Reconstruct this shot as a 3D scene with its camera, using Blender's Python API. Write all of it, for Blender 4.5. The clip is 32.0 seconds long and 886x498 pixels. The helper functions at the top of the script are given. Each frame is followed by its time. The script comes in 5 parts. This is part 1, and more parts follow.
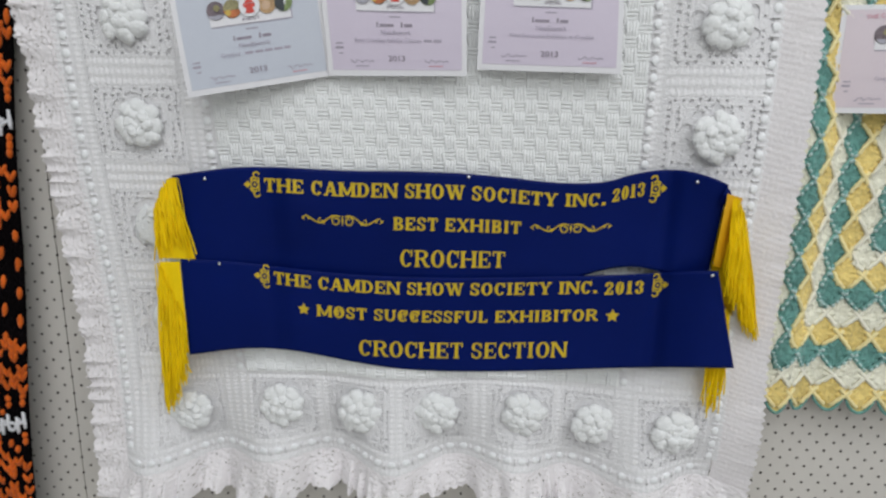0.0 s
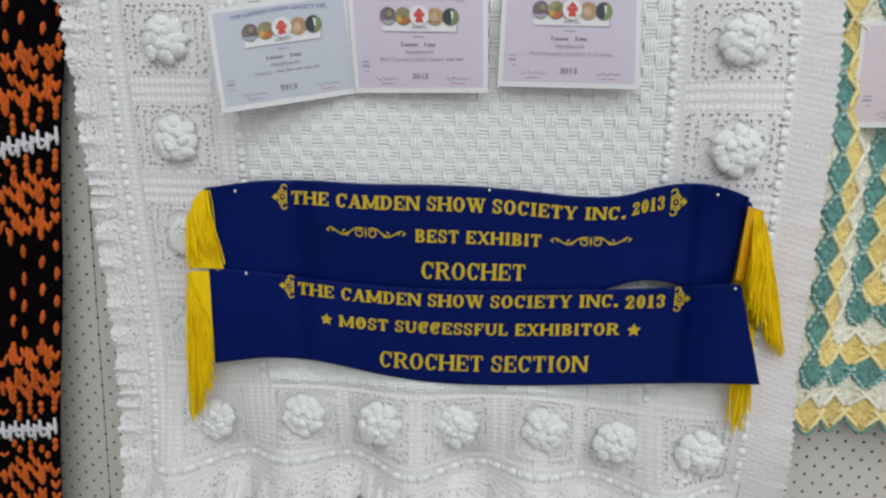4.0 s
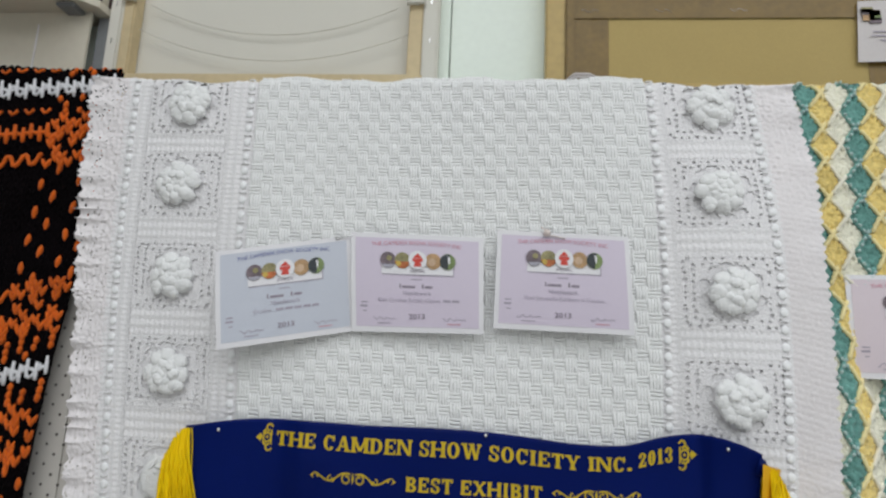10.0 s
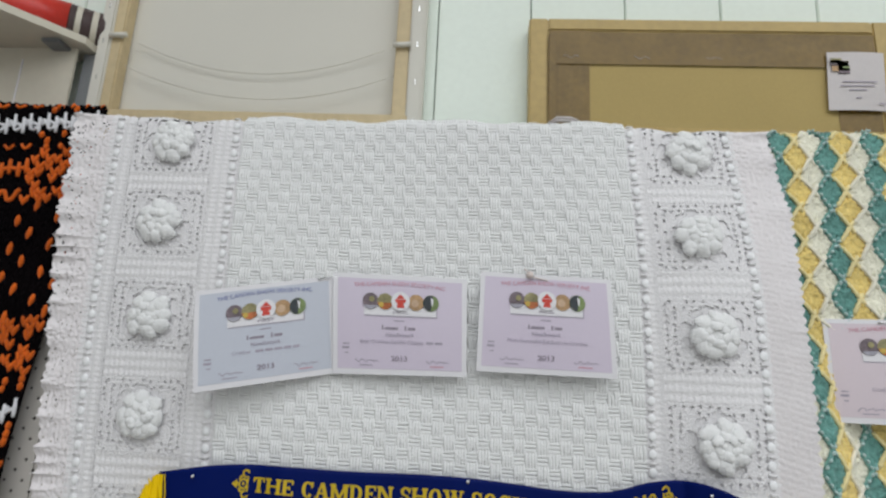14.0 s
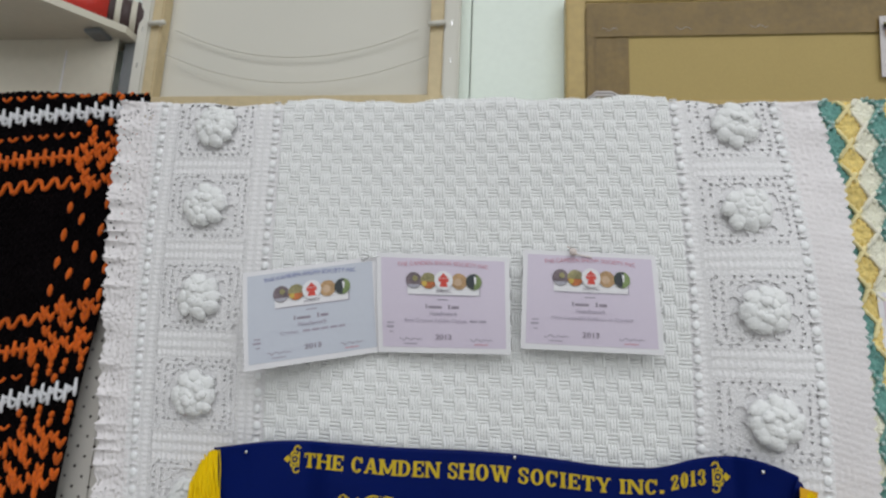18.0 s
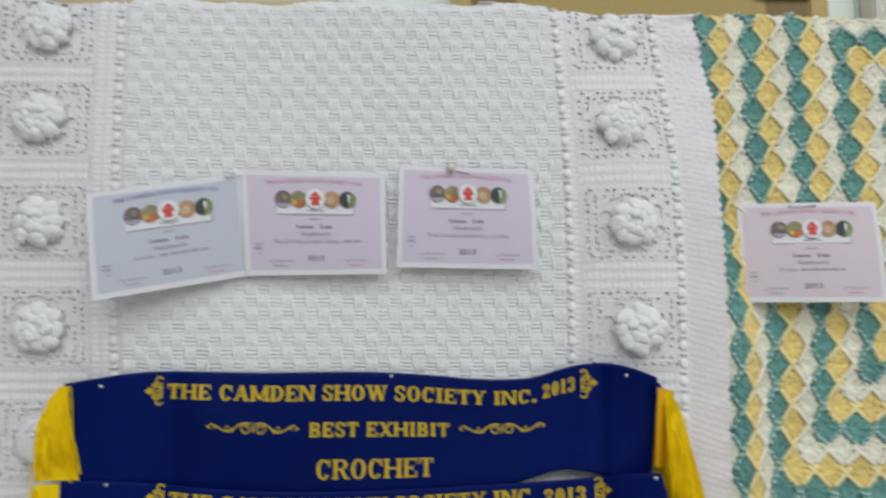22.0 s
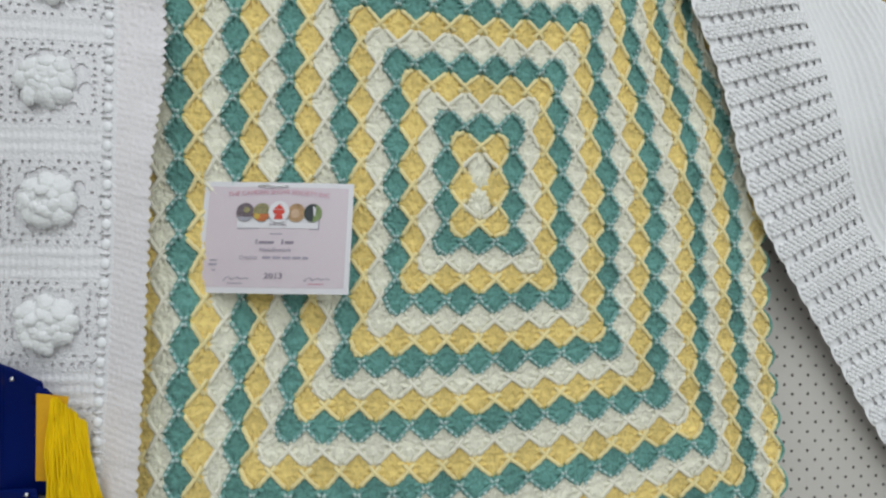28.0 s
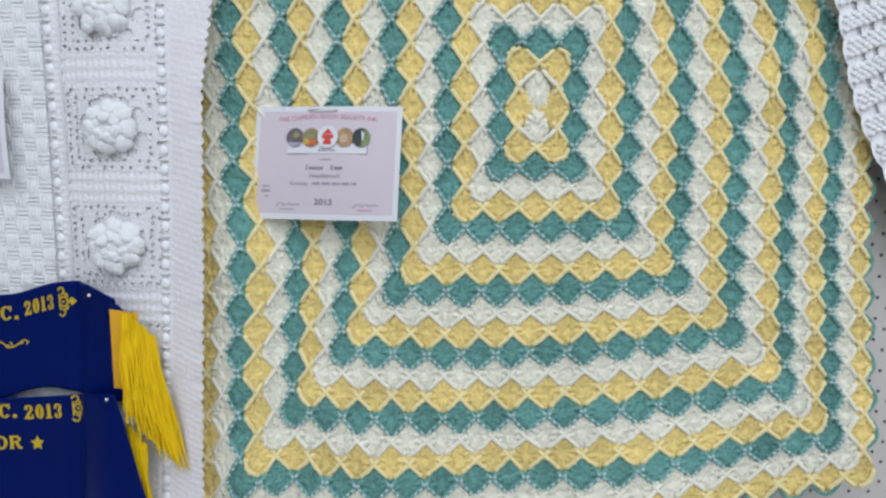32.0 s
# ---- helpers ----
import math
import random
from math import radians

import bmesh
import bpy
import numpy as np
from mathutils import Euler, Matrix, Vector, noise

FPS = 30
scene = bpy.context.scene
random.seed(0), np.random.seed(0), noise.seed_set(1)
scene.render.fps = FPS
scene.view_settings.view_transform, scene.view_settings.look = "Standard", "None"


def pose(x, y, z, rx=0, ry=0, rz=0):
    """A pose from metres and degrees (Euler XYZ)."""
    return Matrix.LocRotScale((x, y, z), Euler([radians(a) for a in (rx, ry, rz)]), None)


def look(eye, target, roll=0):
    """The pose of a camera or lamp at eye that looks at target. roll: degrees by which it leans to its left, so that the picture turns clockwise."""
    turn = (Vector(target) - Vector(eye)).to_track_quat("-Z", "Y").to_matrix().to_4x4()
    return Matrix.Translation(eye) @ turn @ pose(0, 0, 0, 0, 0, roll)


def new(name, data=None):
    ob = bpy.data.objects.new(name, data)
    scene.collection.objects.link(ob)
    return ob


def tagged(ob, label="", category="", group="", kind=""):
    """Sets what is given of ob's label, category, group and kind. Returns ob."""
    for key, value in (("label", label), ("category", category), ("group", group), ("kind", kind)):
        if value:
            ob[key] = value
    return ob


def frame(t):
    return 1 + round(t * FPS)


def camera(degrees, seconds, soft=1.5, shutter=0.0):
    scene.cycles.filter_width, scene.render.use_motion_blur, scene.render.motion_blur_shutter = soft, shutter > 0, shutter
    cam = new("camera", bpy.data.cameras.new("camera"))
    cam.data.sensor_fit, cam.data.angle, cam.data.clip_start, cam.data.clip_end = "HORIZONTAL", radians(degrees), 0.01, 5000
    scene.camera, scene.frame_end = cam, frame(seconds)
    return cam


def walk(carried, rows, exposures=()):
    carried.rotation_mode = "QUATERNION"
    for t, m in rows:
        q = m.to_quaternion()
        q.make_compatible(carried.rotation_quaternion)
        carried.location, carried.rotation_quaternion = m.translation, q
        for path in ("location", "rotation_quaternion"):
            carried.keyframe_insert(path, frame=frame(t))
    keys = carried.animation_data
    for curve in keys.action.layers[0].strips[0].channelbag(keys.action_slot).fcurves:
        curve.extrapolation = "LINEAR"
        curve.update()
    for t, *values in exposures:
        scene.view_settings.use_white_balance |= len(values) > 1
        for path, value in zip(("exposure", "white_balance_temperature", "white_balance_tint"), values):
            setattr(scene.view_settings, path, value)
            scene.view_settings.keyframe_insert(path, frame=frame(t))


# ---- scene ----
SECONDS = 32.0
cam = camera(75.04, SECONDS, soft=2.4, shutter=0.5)
walk(cam, [
    (0, look((0.1232, -0.8931, 1.2736), (0.1029, 0.0841, 1.0620), 1.29)),
    (0.5, look((0.1208, -0.8966, 1.2647), (0.0913, 0.0796, 1.0501), 1.52)),
    (1, look((0.1221, -0.8861, 1.2581), (0.1021, 0.0932, 1.0565), 1.60)),
    (1.5, look((0.1238, -0.8917, 1.2669), (0.0976, 0.0886, 1.0712), 1.25)),
    (2, look((0.1233, -0.8942, 1.2642), (0.0920, 0.0863, 1.0700), 1.14)),
    (2.5, look((0.1206, -0.8999, 1.2688), (0.0791, 0.0812, 1.0795), 1.30)),
    (4.5, look((0.1358, -0.9139, 1.2361), (0.0658, 0.0727, 1.0885), 1.29)),
    (5, look((0.1333, -0.9036, 1.2422), (0.0876, 0.0841, 1.0927), 1.33)),
    (5.5, look((0.1429, -0.8903, 1.2514), (0.1041, 0.1003, 1.1198), 0.88)),
    (6, look((0.1475, -0.8875, 1.2721), (0.1181, 0.1090, 1.1938), 0.46)),
    (6.5, look((0.1630, -0.8812, 1.2880), (0.1536, 0.1187, 1.2983), 0.10)),
    (7, look((0.1591, -0.8834, 1.3042), (0.1424, 0.1126, 1.3918), 1.11)),
    (7.5, look((0.1496, -0.8866, 1.3097), (0.1504, 0.1002, 1.4715), 1.32)),
    (8, look((0.1461, -0.8935, 1.3036), (0.1093, 0.0897, 1.4827), 1.57)),
    (8.5, look((0.1586, -0.8917, 1.3288), (0.1089, 0.0909, 1.5075), 2.10)),
    (9, look((0.1409, -0.8986, 1.3294), (0.0970, 0.0854, 1.5017), 1.51)),
    (9.5, look((0.1417, -0.8987, 1.3246), (0.0667, 0.0824, 1.5031), 2.27)),
    (10, look((0.1405, -0.8979, 1.3163), (0.0586, 0.0837, 1.4888), 2.49)),
    (10.5, look((0.1327, -0.8957, 1.3103), (0.0406, 0.0859, 1.4778), 3.08)),
    (11, look((0.1356, -0.8943, 1.3297), (0.0470, 0.0876, 1.4967), 3.05)),
    (11.5, look((0.1327, -0.8984, 1.3292), (0.0653, 0.0804, 1.5222), 2.94)),
    (12, look((0.1345, -0.8978, 1.3312), (0.0635, 0.0773, 1.5413), 2.44)),
    (12.5, look((0.1382, -0.8969, 1.3297), (0.0749, 0.0784, 1.5412), 2.70)),
    (13, look((0.1383, -0.8964, 1.3308), (0.0858, 0.0778, 1.5504), 2.57)),
    (13.5, look((0.1398, -0.8980, 1.3319), (0.0880, 0.0743, 1.5595), 2.72)),
    (15.5, look((0.1289, -0.9044, 1.3319), (0.0572, 0.0686, 1.5513), 2.10)),
    (16, look((0.1101, -0.9058, 1.3261), (0.0272, 0.0679, 1.5383), 2.42)),
    (16.5, look((0.1052, -0.9090, 1.3296), (-0.0152, 0.0665, 1.5138), 2.25)),
    (17, look((0.1089, -0.9068, 1.3282), (-0.0146, 0.0673, 1.5176), 2.52)),
    (17.5, look((0.1165, -0.9064, 1.3248), (0.0072, 0.0670, 1.5264), 2.19)),
    (18, look((0.1160, -0.9022, 1.3248), (0.0163, 0.0735, 1.5200), 2.23)),
    (18.5, look((0.1194, -0.9033, 1.3281), (0.0101, 0.0721, 1.5198), 2.12)),
    (19, look((0.1178, -0.8916, 1.3100), (0.0243, 0.0997, 1.4033), 2.02)),
    (19.5, look((0.1225, -0.8850, 1.3095), (0.0505, 0.1101, 1.3772), 2.87)),
    (20, look((0.1265, -0.8902, 1.3136), (0.0567, 0.1023, 1.4145), 2.79)),
    (20.5, look((0.1340, -0.8904, 1.3117), (0.0676, 0.1005, 1.4289), 2.60)),
    (21, look((0.1348, -0.8897, 1.3089), (0.0702, 0.1023, 1.4175), 2.41)),
    (21.5, look((0.1528, -0.8816, 1.3020), (0.1103, 0.1104, 1.4212), 1.73)),
    (22, look((0.1831, -0.8584, 1.2966), (0.2213, 0.1361, 1.3942), 0.08)),
    (22.5, look((0.2768, -0.8450, 1.3223), (0.3729, 0.1493, 1.3674), 2.21)),
    (23, look((0.3569, -0.7979, 1.2896), (0.4989, 0.1913, 1.3265), -0.17)),
    (23.5, look((0.4286, -0.7934, 1.2818), (0.5249, 0.2006, 1.3332), -0.33)),
    (24, look((0.4634, -0.8061, 1.2772), (0.5144, 0.1909, 1.3350), -1.44)),
    (24.5, look((0.4793, -0.8158, 1.2683), (0.5064, 0.1823, 1.3235), -2.26)),
    (25, look((0.4640, -0.8318, 1.2818), (0.5114, 0.1646, 1.3515), -1.70)),
    (25.5, look((0.4689, -0.8210, 1.3060), (0.6136, 0.1644, 1.3957), 0.19)),
    (26, look((0.4923, -0.8212, 1.3249), (0.7839, 0.1334, 1.3848), -0.31)),
    (26.5, look((0.5582, -0.8243, 1.3258), (0.8728, 0.1235, 1.3765), -0.86)),
    (28.5, look((0.9332, -0.8217, 1.3655), (1.0270, 0.1739, 1.3663), 0.86)),
    (29, look((0.9467, -0.8136, 1.3637), (1.0056, 0.1847, 1.3667), 0.00)),
    (29.5, look((0.9467, -0.8155, 1.3602), (0.9751, 0.1841, 1.3643), -0.23)),
    (30, look((0.9456, -0.8072, 1.3563), (0.9595, 0.1926, 1.3469), -0.12)),
    (30.5, look((0.9381, -0.8061, 1.3564), (0.9449, 0.1938, 1.3481), 0.23)),
    (31, look((0.9359, -0.7939, 1.3512), (0.9518, 0.2058, 1.3331), -0.17)),
    (31.5, look((0.9284, -0.8000, 1.3400), (0.9408, 0.1978, 1.2746), 0.41)),
    (32, look((0.9229, -0.7974, 1.3457), (0.9286, 0.1974, 1.2437), 1.08)),
], exposures=[(0, -0.04, 6500, 10), (6, -0.06, 6500, 9), (13, -0.11, 6500, 10), (19, -0.14, 6500, 10), (24, -0.06, 6400, 10), (26.5, 0.0, 6200, 9), (28.6, -0.20, 6400, 8), (29, -0.17, 6350, 9), (30, -0.10, 6250, 9), (31, -0.05, 6200, 10), (32, 0.01, 5950, 12)])

# ---- light ----
world = bpy.data.worlds.new("hall_air")
scene.world = world
world.use_nodes = True
world.node_tree.nodes["Background"].inputs["Color"].default_value = (0.86, 0.93, 1.0, 1)
world.node_tree.nodes["Background"].inputs["Strength"].default_value = 0.25


def tube_light(name, x, y, z, sx, sy, watts, colour):
    data = bpy.data.lights.new(name, "AREA")
    data.shape, data.size, data.size_y, data.energy, data.color = "RECTANGLE", sx, sy, watts, colour
    ob = new(name, data)
    ob.location = (x, y, z)
    return tagged(ob, "long white fluorescent ceiling light", "ceiling light")


tube_light("ceiling_light", 1.35, -1.7, 3.55, 6.5, 1.2, 70, (0.965, 0.99, 1.03))
tube_light("ceiling_light", 1.35, -4.3, 3.55, 6.5, 2.2, 112, (0.965, 0.99, 1.03))


# ---- materials ----
def nodes_of(name):
    m = bpy.data.materials.new(name)
    m.use_nodes = True
    nt = m.node_tree
    return m, nt, nt.nodes["Principled BSDF"]


def add(nt, kind, **values):
    n = nt.nodes.new(kind)
    for key, value in values.items():
        n.inputs[key.replace("_", " ")].default_value = value
    return n


def plain(name, colour, rough=0.6, vary=0.12, scale=9.0, fine=220.0, bump=0.15, depth=0.0006, metal=0.0, sheen=0.0, island=0.0, spread=0.4):
    """Base colour with stains at a coarse scale, grain at a fine scale and a fine relief."""
    m, nt, b = nodes_of(name)
    link = nt.links.new
    tc = nt.nodes.new("ShaderNodeTexCoord")
    big = add(nt, "ShaderNodeTexNoise", Scale=scale, Detail=3.0)
    small = add(nt, "ShaderNodeTexNoise", Scale=fine, Detail=2.0)
    link(tc.outputs["Object"], big.inputs["Vector"])
    link(tc.outputs["Object"], small.inputs["Vector"])
    mix = nt.nodes.new("ShaderNodeMath")
    mix.operation = "ADD"
    link(big.outputs["Fac"], mix.inputs[0])
    link(small.outputs["Fac"], mix.inputs[1])
    last = mix.outputs[0]
    if island:
        geo = nt.nodes.new("ShaderNodeNewGeometry")
        k = nt.nodes.new("ShaderNodeMath")
        k.operation = "MULTIPLY_ADD"
        k.inputs[1].default_value = island
        link(geo.outputs["Random Per Island"], k.inputs[0])
        link(last, k.inputs[2])
        last = k.outputs[0]
    ramp = nt.nodes.new("ShaderNodeMapRange")
    ramp.inputs["From Min"].default_value, ramp.inputs["From Max"].default_value = 1 - spread, 1 + spread + island
    ramp.inputs["To Min"].default_value, ramp.inputs["To Max"].default_value = 1 - vary, 1 + vary
    link(last, ramp.inputs["Value"])
    tint = nt.nodes.new("ShaderNodeVectorMath")
    tint.operation = "SCALE"
    tint.inputs[0].default_value = colour
    link(ramp.outputs["Result"], tint.inputs["Scale"])
    link(tint.outputs["Vector"], b.inputs["Base Color"])
    b.inputs["Roughness"].default_value, b.inputs["Metallic"].default_value = rough, metal
    b.inputs["Sheen Weight"].default_value = sheen
    if bump:
        bp = add(nt, "ShaderNodeBump", Strength=bump, Distance=depth)
        link(small.outputs["Fac"], bp.inputs["Height"])
        link(bp.outputs["Normal"], b.inputs["Normal"])
    return m


def yarn(name, colour, vary=0.12, scale=420.0, island=0.25, rough=0.9, sheen=0.25, depth=0.0018):
    """Soft fibre: fuzzy relief, slight lights and darks from loop to loop."""
    m = plain(name, colour, rough, vary, 14.0, scale, 0.8, depth, 0.0, sheen, island, 0.22)
    b = m.node_tree.nodes["Principled BSDF"]
    b.inputs["Specular IOR Level"].default_value = 0.12
    return m


WHITE_YARN = yarn("white_yarn", (0.885, 0.893, 0.89), 0.03, 300.0)
SHAWL_YARN = yarn("soft_white_wool", (0.93, 0.93, 0.935), 0.03, 300.0)
LACE_YARN = yarn("white_lace_cotton", (0.85, 0.84, 0.85), 0.04, 300.0)
FRILL_YARN = yarn("off_white_lace_cotton", (0.85, 0.815, 0.825), 0.05, 300.0, depth=0.0010)
RIBBON_WHITE = plain("white_satin_ribbon", (0.92, 0.93, 0.94), 0.30, 0.03)
TEAL = yarn("teal_yarn", (0.155, 0.355, 0.315), 0.32, 170.0, depth=0.004)
YELLOW = yarn("yellow_yarn", (0.90, 0.70, 0.25), 0.22, 170.0, depth=0.004)
CREAM = yarn("cream_yarn", (0.93, 0.91, 0.745), 0.09, 190.0, depth=0.004)
BLACK = yarn("black_yarn", (0.0035, 0.0025, 0.003), 0.3, sheen=0.0)
BLACK.node_tree.nodes["Principled BSDF"].inputs["Specular IOR Level"].default_value = 0.04
ORANGE = yarn("orange_yarn", (0.66, 0.125, 0.014), 0.3, sheen=0.1)
BRIGHT_WHITE = yarn("white_knit_yarn", (0.74, 0.74, 0.77), 0.08)
BLUE_SATIN = plain("navy_blue_satin", (0.0014, 0.0090, 0.104), 0.45, 0.18, 6.0, 900.0, 0.06, 0.0003)
BLUE_SATIN.node_tree.nodes["Principled BSDF"].inputs["Specular IOR Level"].default_value = 0.07
GOLD_PRINT = plain("gold_print", (0.62, 0.44, 0.010), 0.45, 0.2, 20.0, 400.0)
GOLD_FRINGE = plain("golden_yellow_fringe", (0.95, 0.65, 0.004), 0.45, 0.15, 30.0, 700.0, 0.2, 0.0006, 0.0, 0.0, 0.4)
GOLD_FRINGE.node_tree.nodes["Principled BSDF"].inputs["Specular IOR Level"].default_value = 0.15
# gold heading in shadow: the darker amber is put into its colour
SHADED_HEADING = plain("shaded_gold_heading", (0.80, 0.42, 0.004), 0.6, 0.12, 30.0, 500.0, 0.3, 0.0006)
PAPER_PINK = plain("pale_lilac_paper", (0.665, 0.595, 0.71), 0.6, 0.02, 3.0, 300.0, 0.03)
PAPER_BLUE = plain("pale_blue_paper", (0.57, 0.60, 0.68), 0.6, 0.02, 3.0, 300.0, 0.03)
PAPER_ROSE = plain("pale_rose_paper", (0.70, 0.61, 0.66), 0.6, 0.02, 3.0, 300.0, 0.03)
PAPER_EDGE = plain("white_paper", (0.80, 0.79, 0.82), 0.6, 0.02, 3.0, 300.0, 0.03)
INK = plain("dark_ink", (0.31, 0.27, 0.33), 0.6, 0.1)
INK_PALE = plain("pale_ink", (0.40, 0.36, 0.44), 0.6, 0.1)
INK_RED = plain("red_ink", (0.66, 0.07, 0.05), 0.6, 0.1)
INK_ROSE = plain("rose_ink", (0.62, 0.28, 0.36), 0.6, 0.1)
INK_BLUE = plain("blue_ink", (0.14, 0.17, 0.40), 0.6, 0.1)
# label colour greyed to hold the glare of the plastic over it
LABEL_PAPER = plain("glare_dulled_paper", (0.60, 0.56, 0.56), 0.4, 0.05, 12.0)
PIN = plain("steel_pin", (0.75, 0.75, 0.75), 0.25, 0.05, metal=1.0)
TIMBER = plain("pale_pine_timber", (0.62, 0.50, 0.30), 0.6, 0.12, 5.0, 60.0, 0.1)
CANVAS = plain("primed_white_canvas", (0.70, 0.68, 0.61), 0.8, 0.03, 2.0, 500.0, 0.25, 0.0005)
MINT = plain("pale_mint_painted_wall", (0.87, 0.95, 0.87), 0.7, 0.03, 1.5, 90.0, 0.05)
CREAM_PAINT = plain("cream_painted_boards", (0.66, 0.62, 0.52), 0.6, 0.04, 1.5, 60.0, 0.05)
TAPE = plain("brown_packing_tape", (0.20, 0.125, 0.028), 0.45, 0.2, 12.0, 90.0, 0.2, 0.002)
CARD = plain("brown_backing_board", (0.46, 0.345, 0.13), 0.75, 0.05, 5.0, 260.0, 0.1)
GILT = plain("honey_timber_frame", (0.50, 0.36, 0.13), 0.45, 0.12, 6.0, 70.0, 0.1)
FLOOR_MAT = plain("grey_hall_floor", (0.45, 0.44, 0.42), 0.5, 0.12, 2.0, 40.0, 0.1)
PLASTER = plain("off_white_plaster", (0.75, 0.76, 0.73), 0.8, 0.04, 1.0, 60.0, 0.05)
DARK = plain("dark_cloth_binding", (0.06, 0.035, 0.035), 0.6, 0.25, 20.0)
RED = plain("red_gloss_cover", (0.60, 0.030, 0.018), 0.35, 0.15, 12.0)
GREY_METAL = plain("grey_painted_upright", (0.22, 0.23, 0.24), 0.5, 0.15)


def pegboard_material():
    """Pale grey hardboard with staggered rows of small dark holes."""
    m, nt, b = nodes_of("grey_pegboard")
    link = nt.links.new
    tc = nt.nodes.new("ShaderNodeTexCoord")
    sep = nt.nodes.new("ShaderNodeSeparateXYZ")
    link(tc.outputs["Object"], sep.inputs[0])

    def calc(op, a, b_, c=None):
        n = nt.nodes.new("ShaderNodeMath")
        n.operation = op
        for k, v in enumerate((a, b_, c)):
            if v is None:
                continue
            if isinstance(v, (int, float)):
                n.inputs[k].default_value = v
            else:
                link(v, n.inputs[k])
        return n.outputs[0]

    def lattice(dx, dz):
        u = calc("SUBTRACT", calc("FRACT", calc("MULTIPLY_ADD", sep.outputs[0], 1 / 0.0292, 100.5 + dx), 0.0), 0.5)
        v = calc("SUBTRACT", calc("FRACT", calc("MULTIPLY_ADD", sep.outputs[2], 1 / 0.0312, 100.5 + dz), 0.0), 0.5)
        u, v = calc("MULTIPLY", u, 0.0292), calc("MULTIPLY", v, 0.0312)
        return calc("SQRT", calc("ADD", calc("MULTIPLY", u, u), calc("MULTIPLY", v, v)), 0.0)

    near = calc("MINIMUM", lattice(0.0, 0.0), lattice(0.5, 0.5))
    hole = nt.nodes.new("ShaderNodeMapRange")
    hole.inputs["From Min"].default_value, hole.inputs["From Max"].default_value = 0.0020, 0.0027
    link(near, hole.inputs["Value"])
    grime = add(nt, "ShaderNodeTexNoise", Scale=5.0, Detail=4.0)
    link(tc.outputs["Object"], grime.inputs["Vector"])
    board = nt.nodes.new("ShaderNodeMix")
    board.data_type = "RGBA"
    board.inputs["A"].default_value, board.inputs["B"].default_value = (0.59, 0.555, 0.515, 1), (0.67, 0.64, 0.595, 1)
    link(grime.outputs["Fac"], board.inputs["Factor"])
    mix = nt.nodes.new("ShaderNodeMix")
    mix.data_type = "RGBA"
    mix.inputs["A"].default_value = (0.12, 0.105, 0.095, 1)
    link(hole.outputs["Result"], mix.inputs["Factor"])
    link(board.outputs["Result"], mix.inputs["B"])
    link(mix.outputs["Result"], b.inputs["Base Color"])
    bp = add(nt, "ShaderNodeBump", Strength=1.0, Distance=0.003)
    link(hole.outputs["Result"], bp.inputs["Height"])
    link(bp.outputs["Normal"], b.inputs["Normal"])
    b.inputs["Roughness"].default_value = 0.6
    return m


PEGBOARD = pegboard_material()


# ---- mesh helpers ----
def mesh_ob(name, verts, faces, material, parent=None, label="", smooth=False):
    me = bpy.data.meshes.new(name)
    me.from_pydata([tuple(v) for v in verts], [], [tuple(f) for f in faces])
    me.materials.append(material)
    if smooth:
        me.polygons.foreach_set("use_smooth", [True] * len(me.polygons))
    me.update()
    ob = new(name, me)
    ob.parent = parent
    return tagged(ob, label)


def part(name, bm, material, parent=None, label="", smooth=False):
    me = bpy.data.meshes.new(name)
    bm.to_mesh(me)
    bm.free()
    me.materials.append(material)
    if smooth:
        me.polygons.foreach_set("use_smooth", [True] * len(me.polygons))
    ob = new(name, me)
    ob.parent = parent
    return tagged(ob, label)


def box(x0, x1, y0, y1, z0, z1, bevel=0.0, bm=None):
    bm = bm or bmesh.new()
    made = bmesh.ops.create_cube(bm, size=1.0, matrix=Matrix.LocRotScale(((x0 + x1) / 2, (y0 + y1) / 2, (z0 + z1) / 2), None, (x1 - x0, y1 - y0, z1 - z0)))
    if bevel:
        edges = {e for v in made["verts"] for e in v.link_edges}
        bmesh.ops.bevel(bm, geom=list(edges), offset=bevel, segments=2, affect="EDGES")
    return bm


def thing(name, x, y, z, label, category, group=""):
    ob = new(name)
    ob.empty_display_size = 0.05
    ob.location = (x, y, z)
    return tagged(ob, label, category, group)


def keep_world(parent):
    """Parts are written in world coordinates: undo the base's offset."""
    for o in parent.children_recursive:
        if o.parent is parent:
            o.matrix_parent_inverse = Matrix.Translation(-Vector(parent.location))
    return parent


class Soup:
    """Gathers many small forms into one mesh."""

    def __init__(self):
        self.verts, self.faces, self.count, self.slot, self.slots = [], [], 0, 0, []

    def put(self, verts, faces):
        self.verts.append(np.asarray(verts, float))
        k = self.count
        self.faces.extend([tuple(i + k for i in f) for f in faces])
        self.slots.extend([self.slot] * len(faces))
        self.count += len(verts)

    def mesh(self, name, material, parent=None, label="", smooth=True):
        verts = np.concatenate(self.verts) if self.verts else np.zeros((0, 3))
        several = material if isinstance(material, tuple) else (material,)
        ob = mesh_ob(name, verts.tolist(), self.faces, several[0], parent, label, smooth)
        for m in several[1:]:
            ob.data.materials.append(m)
        if len(several) > 1:
            ob.data.polygons.foreach_set("material_index", self.slots)
        return ob


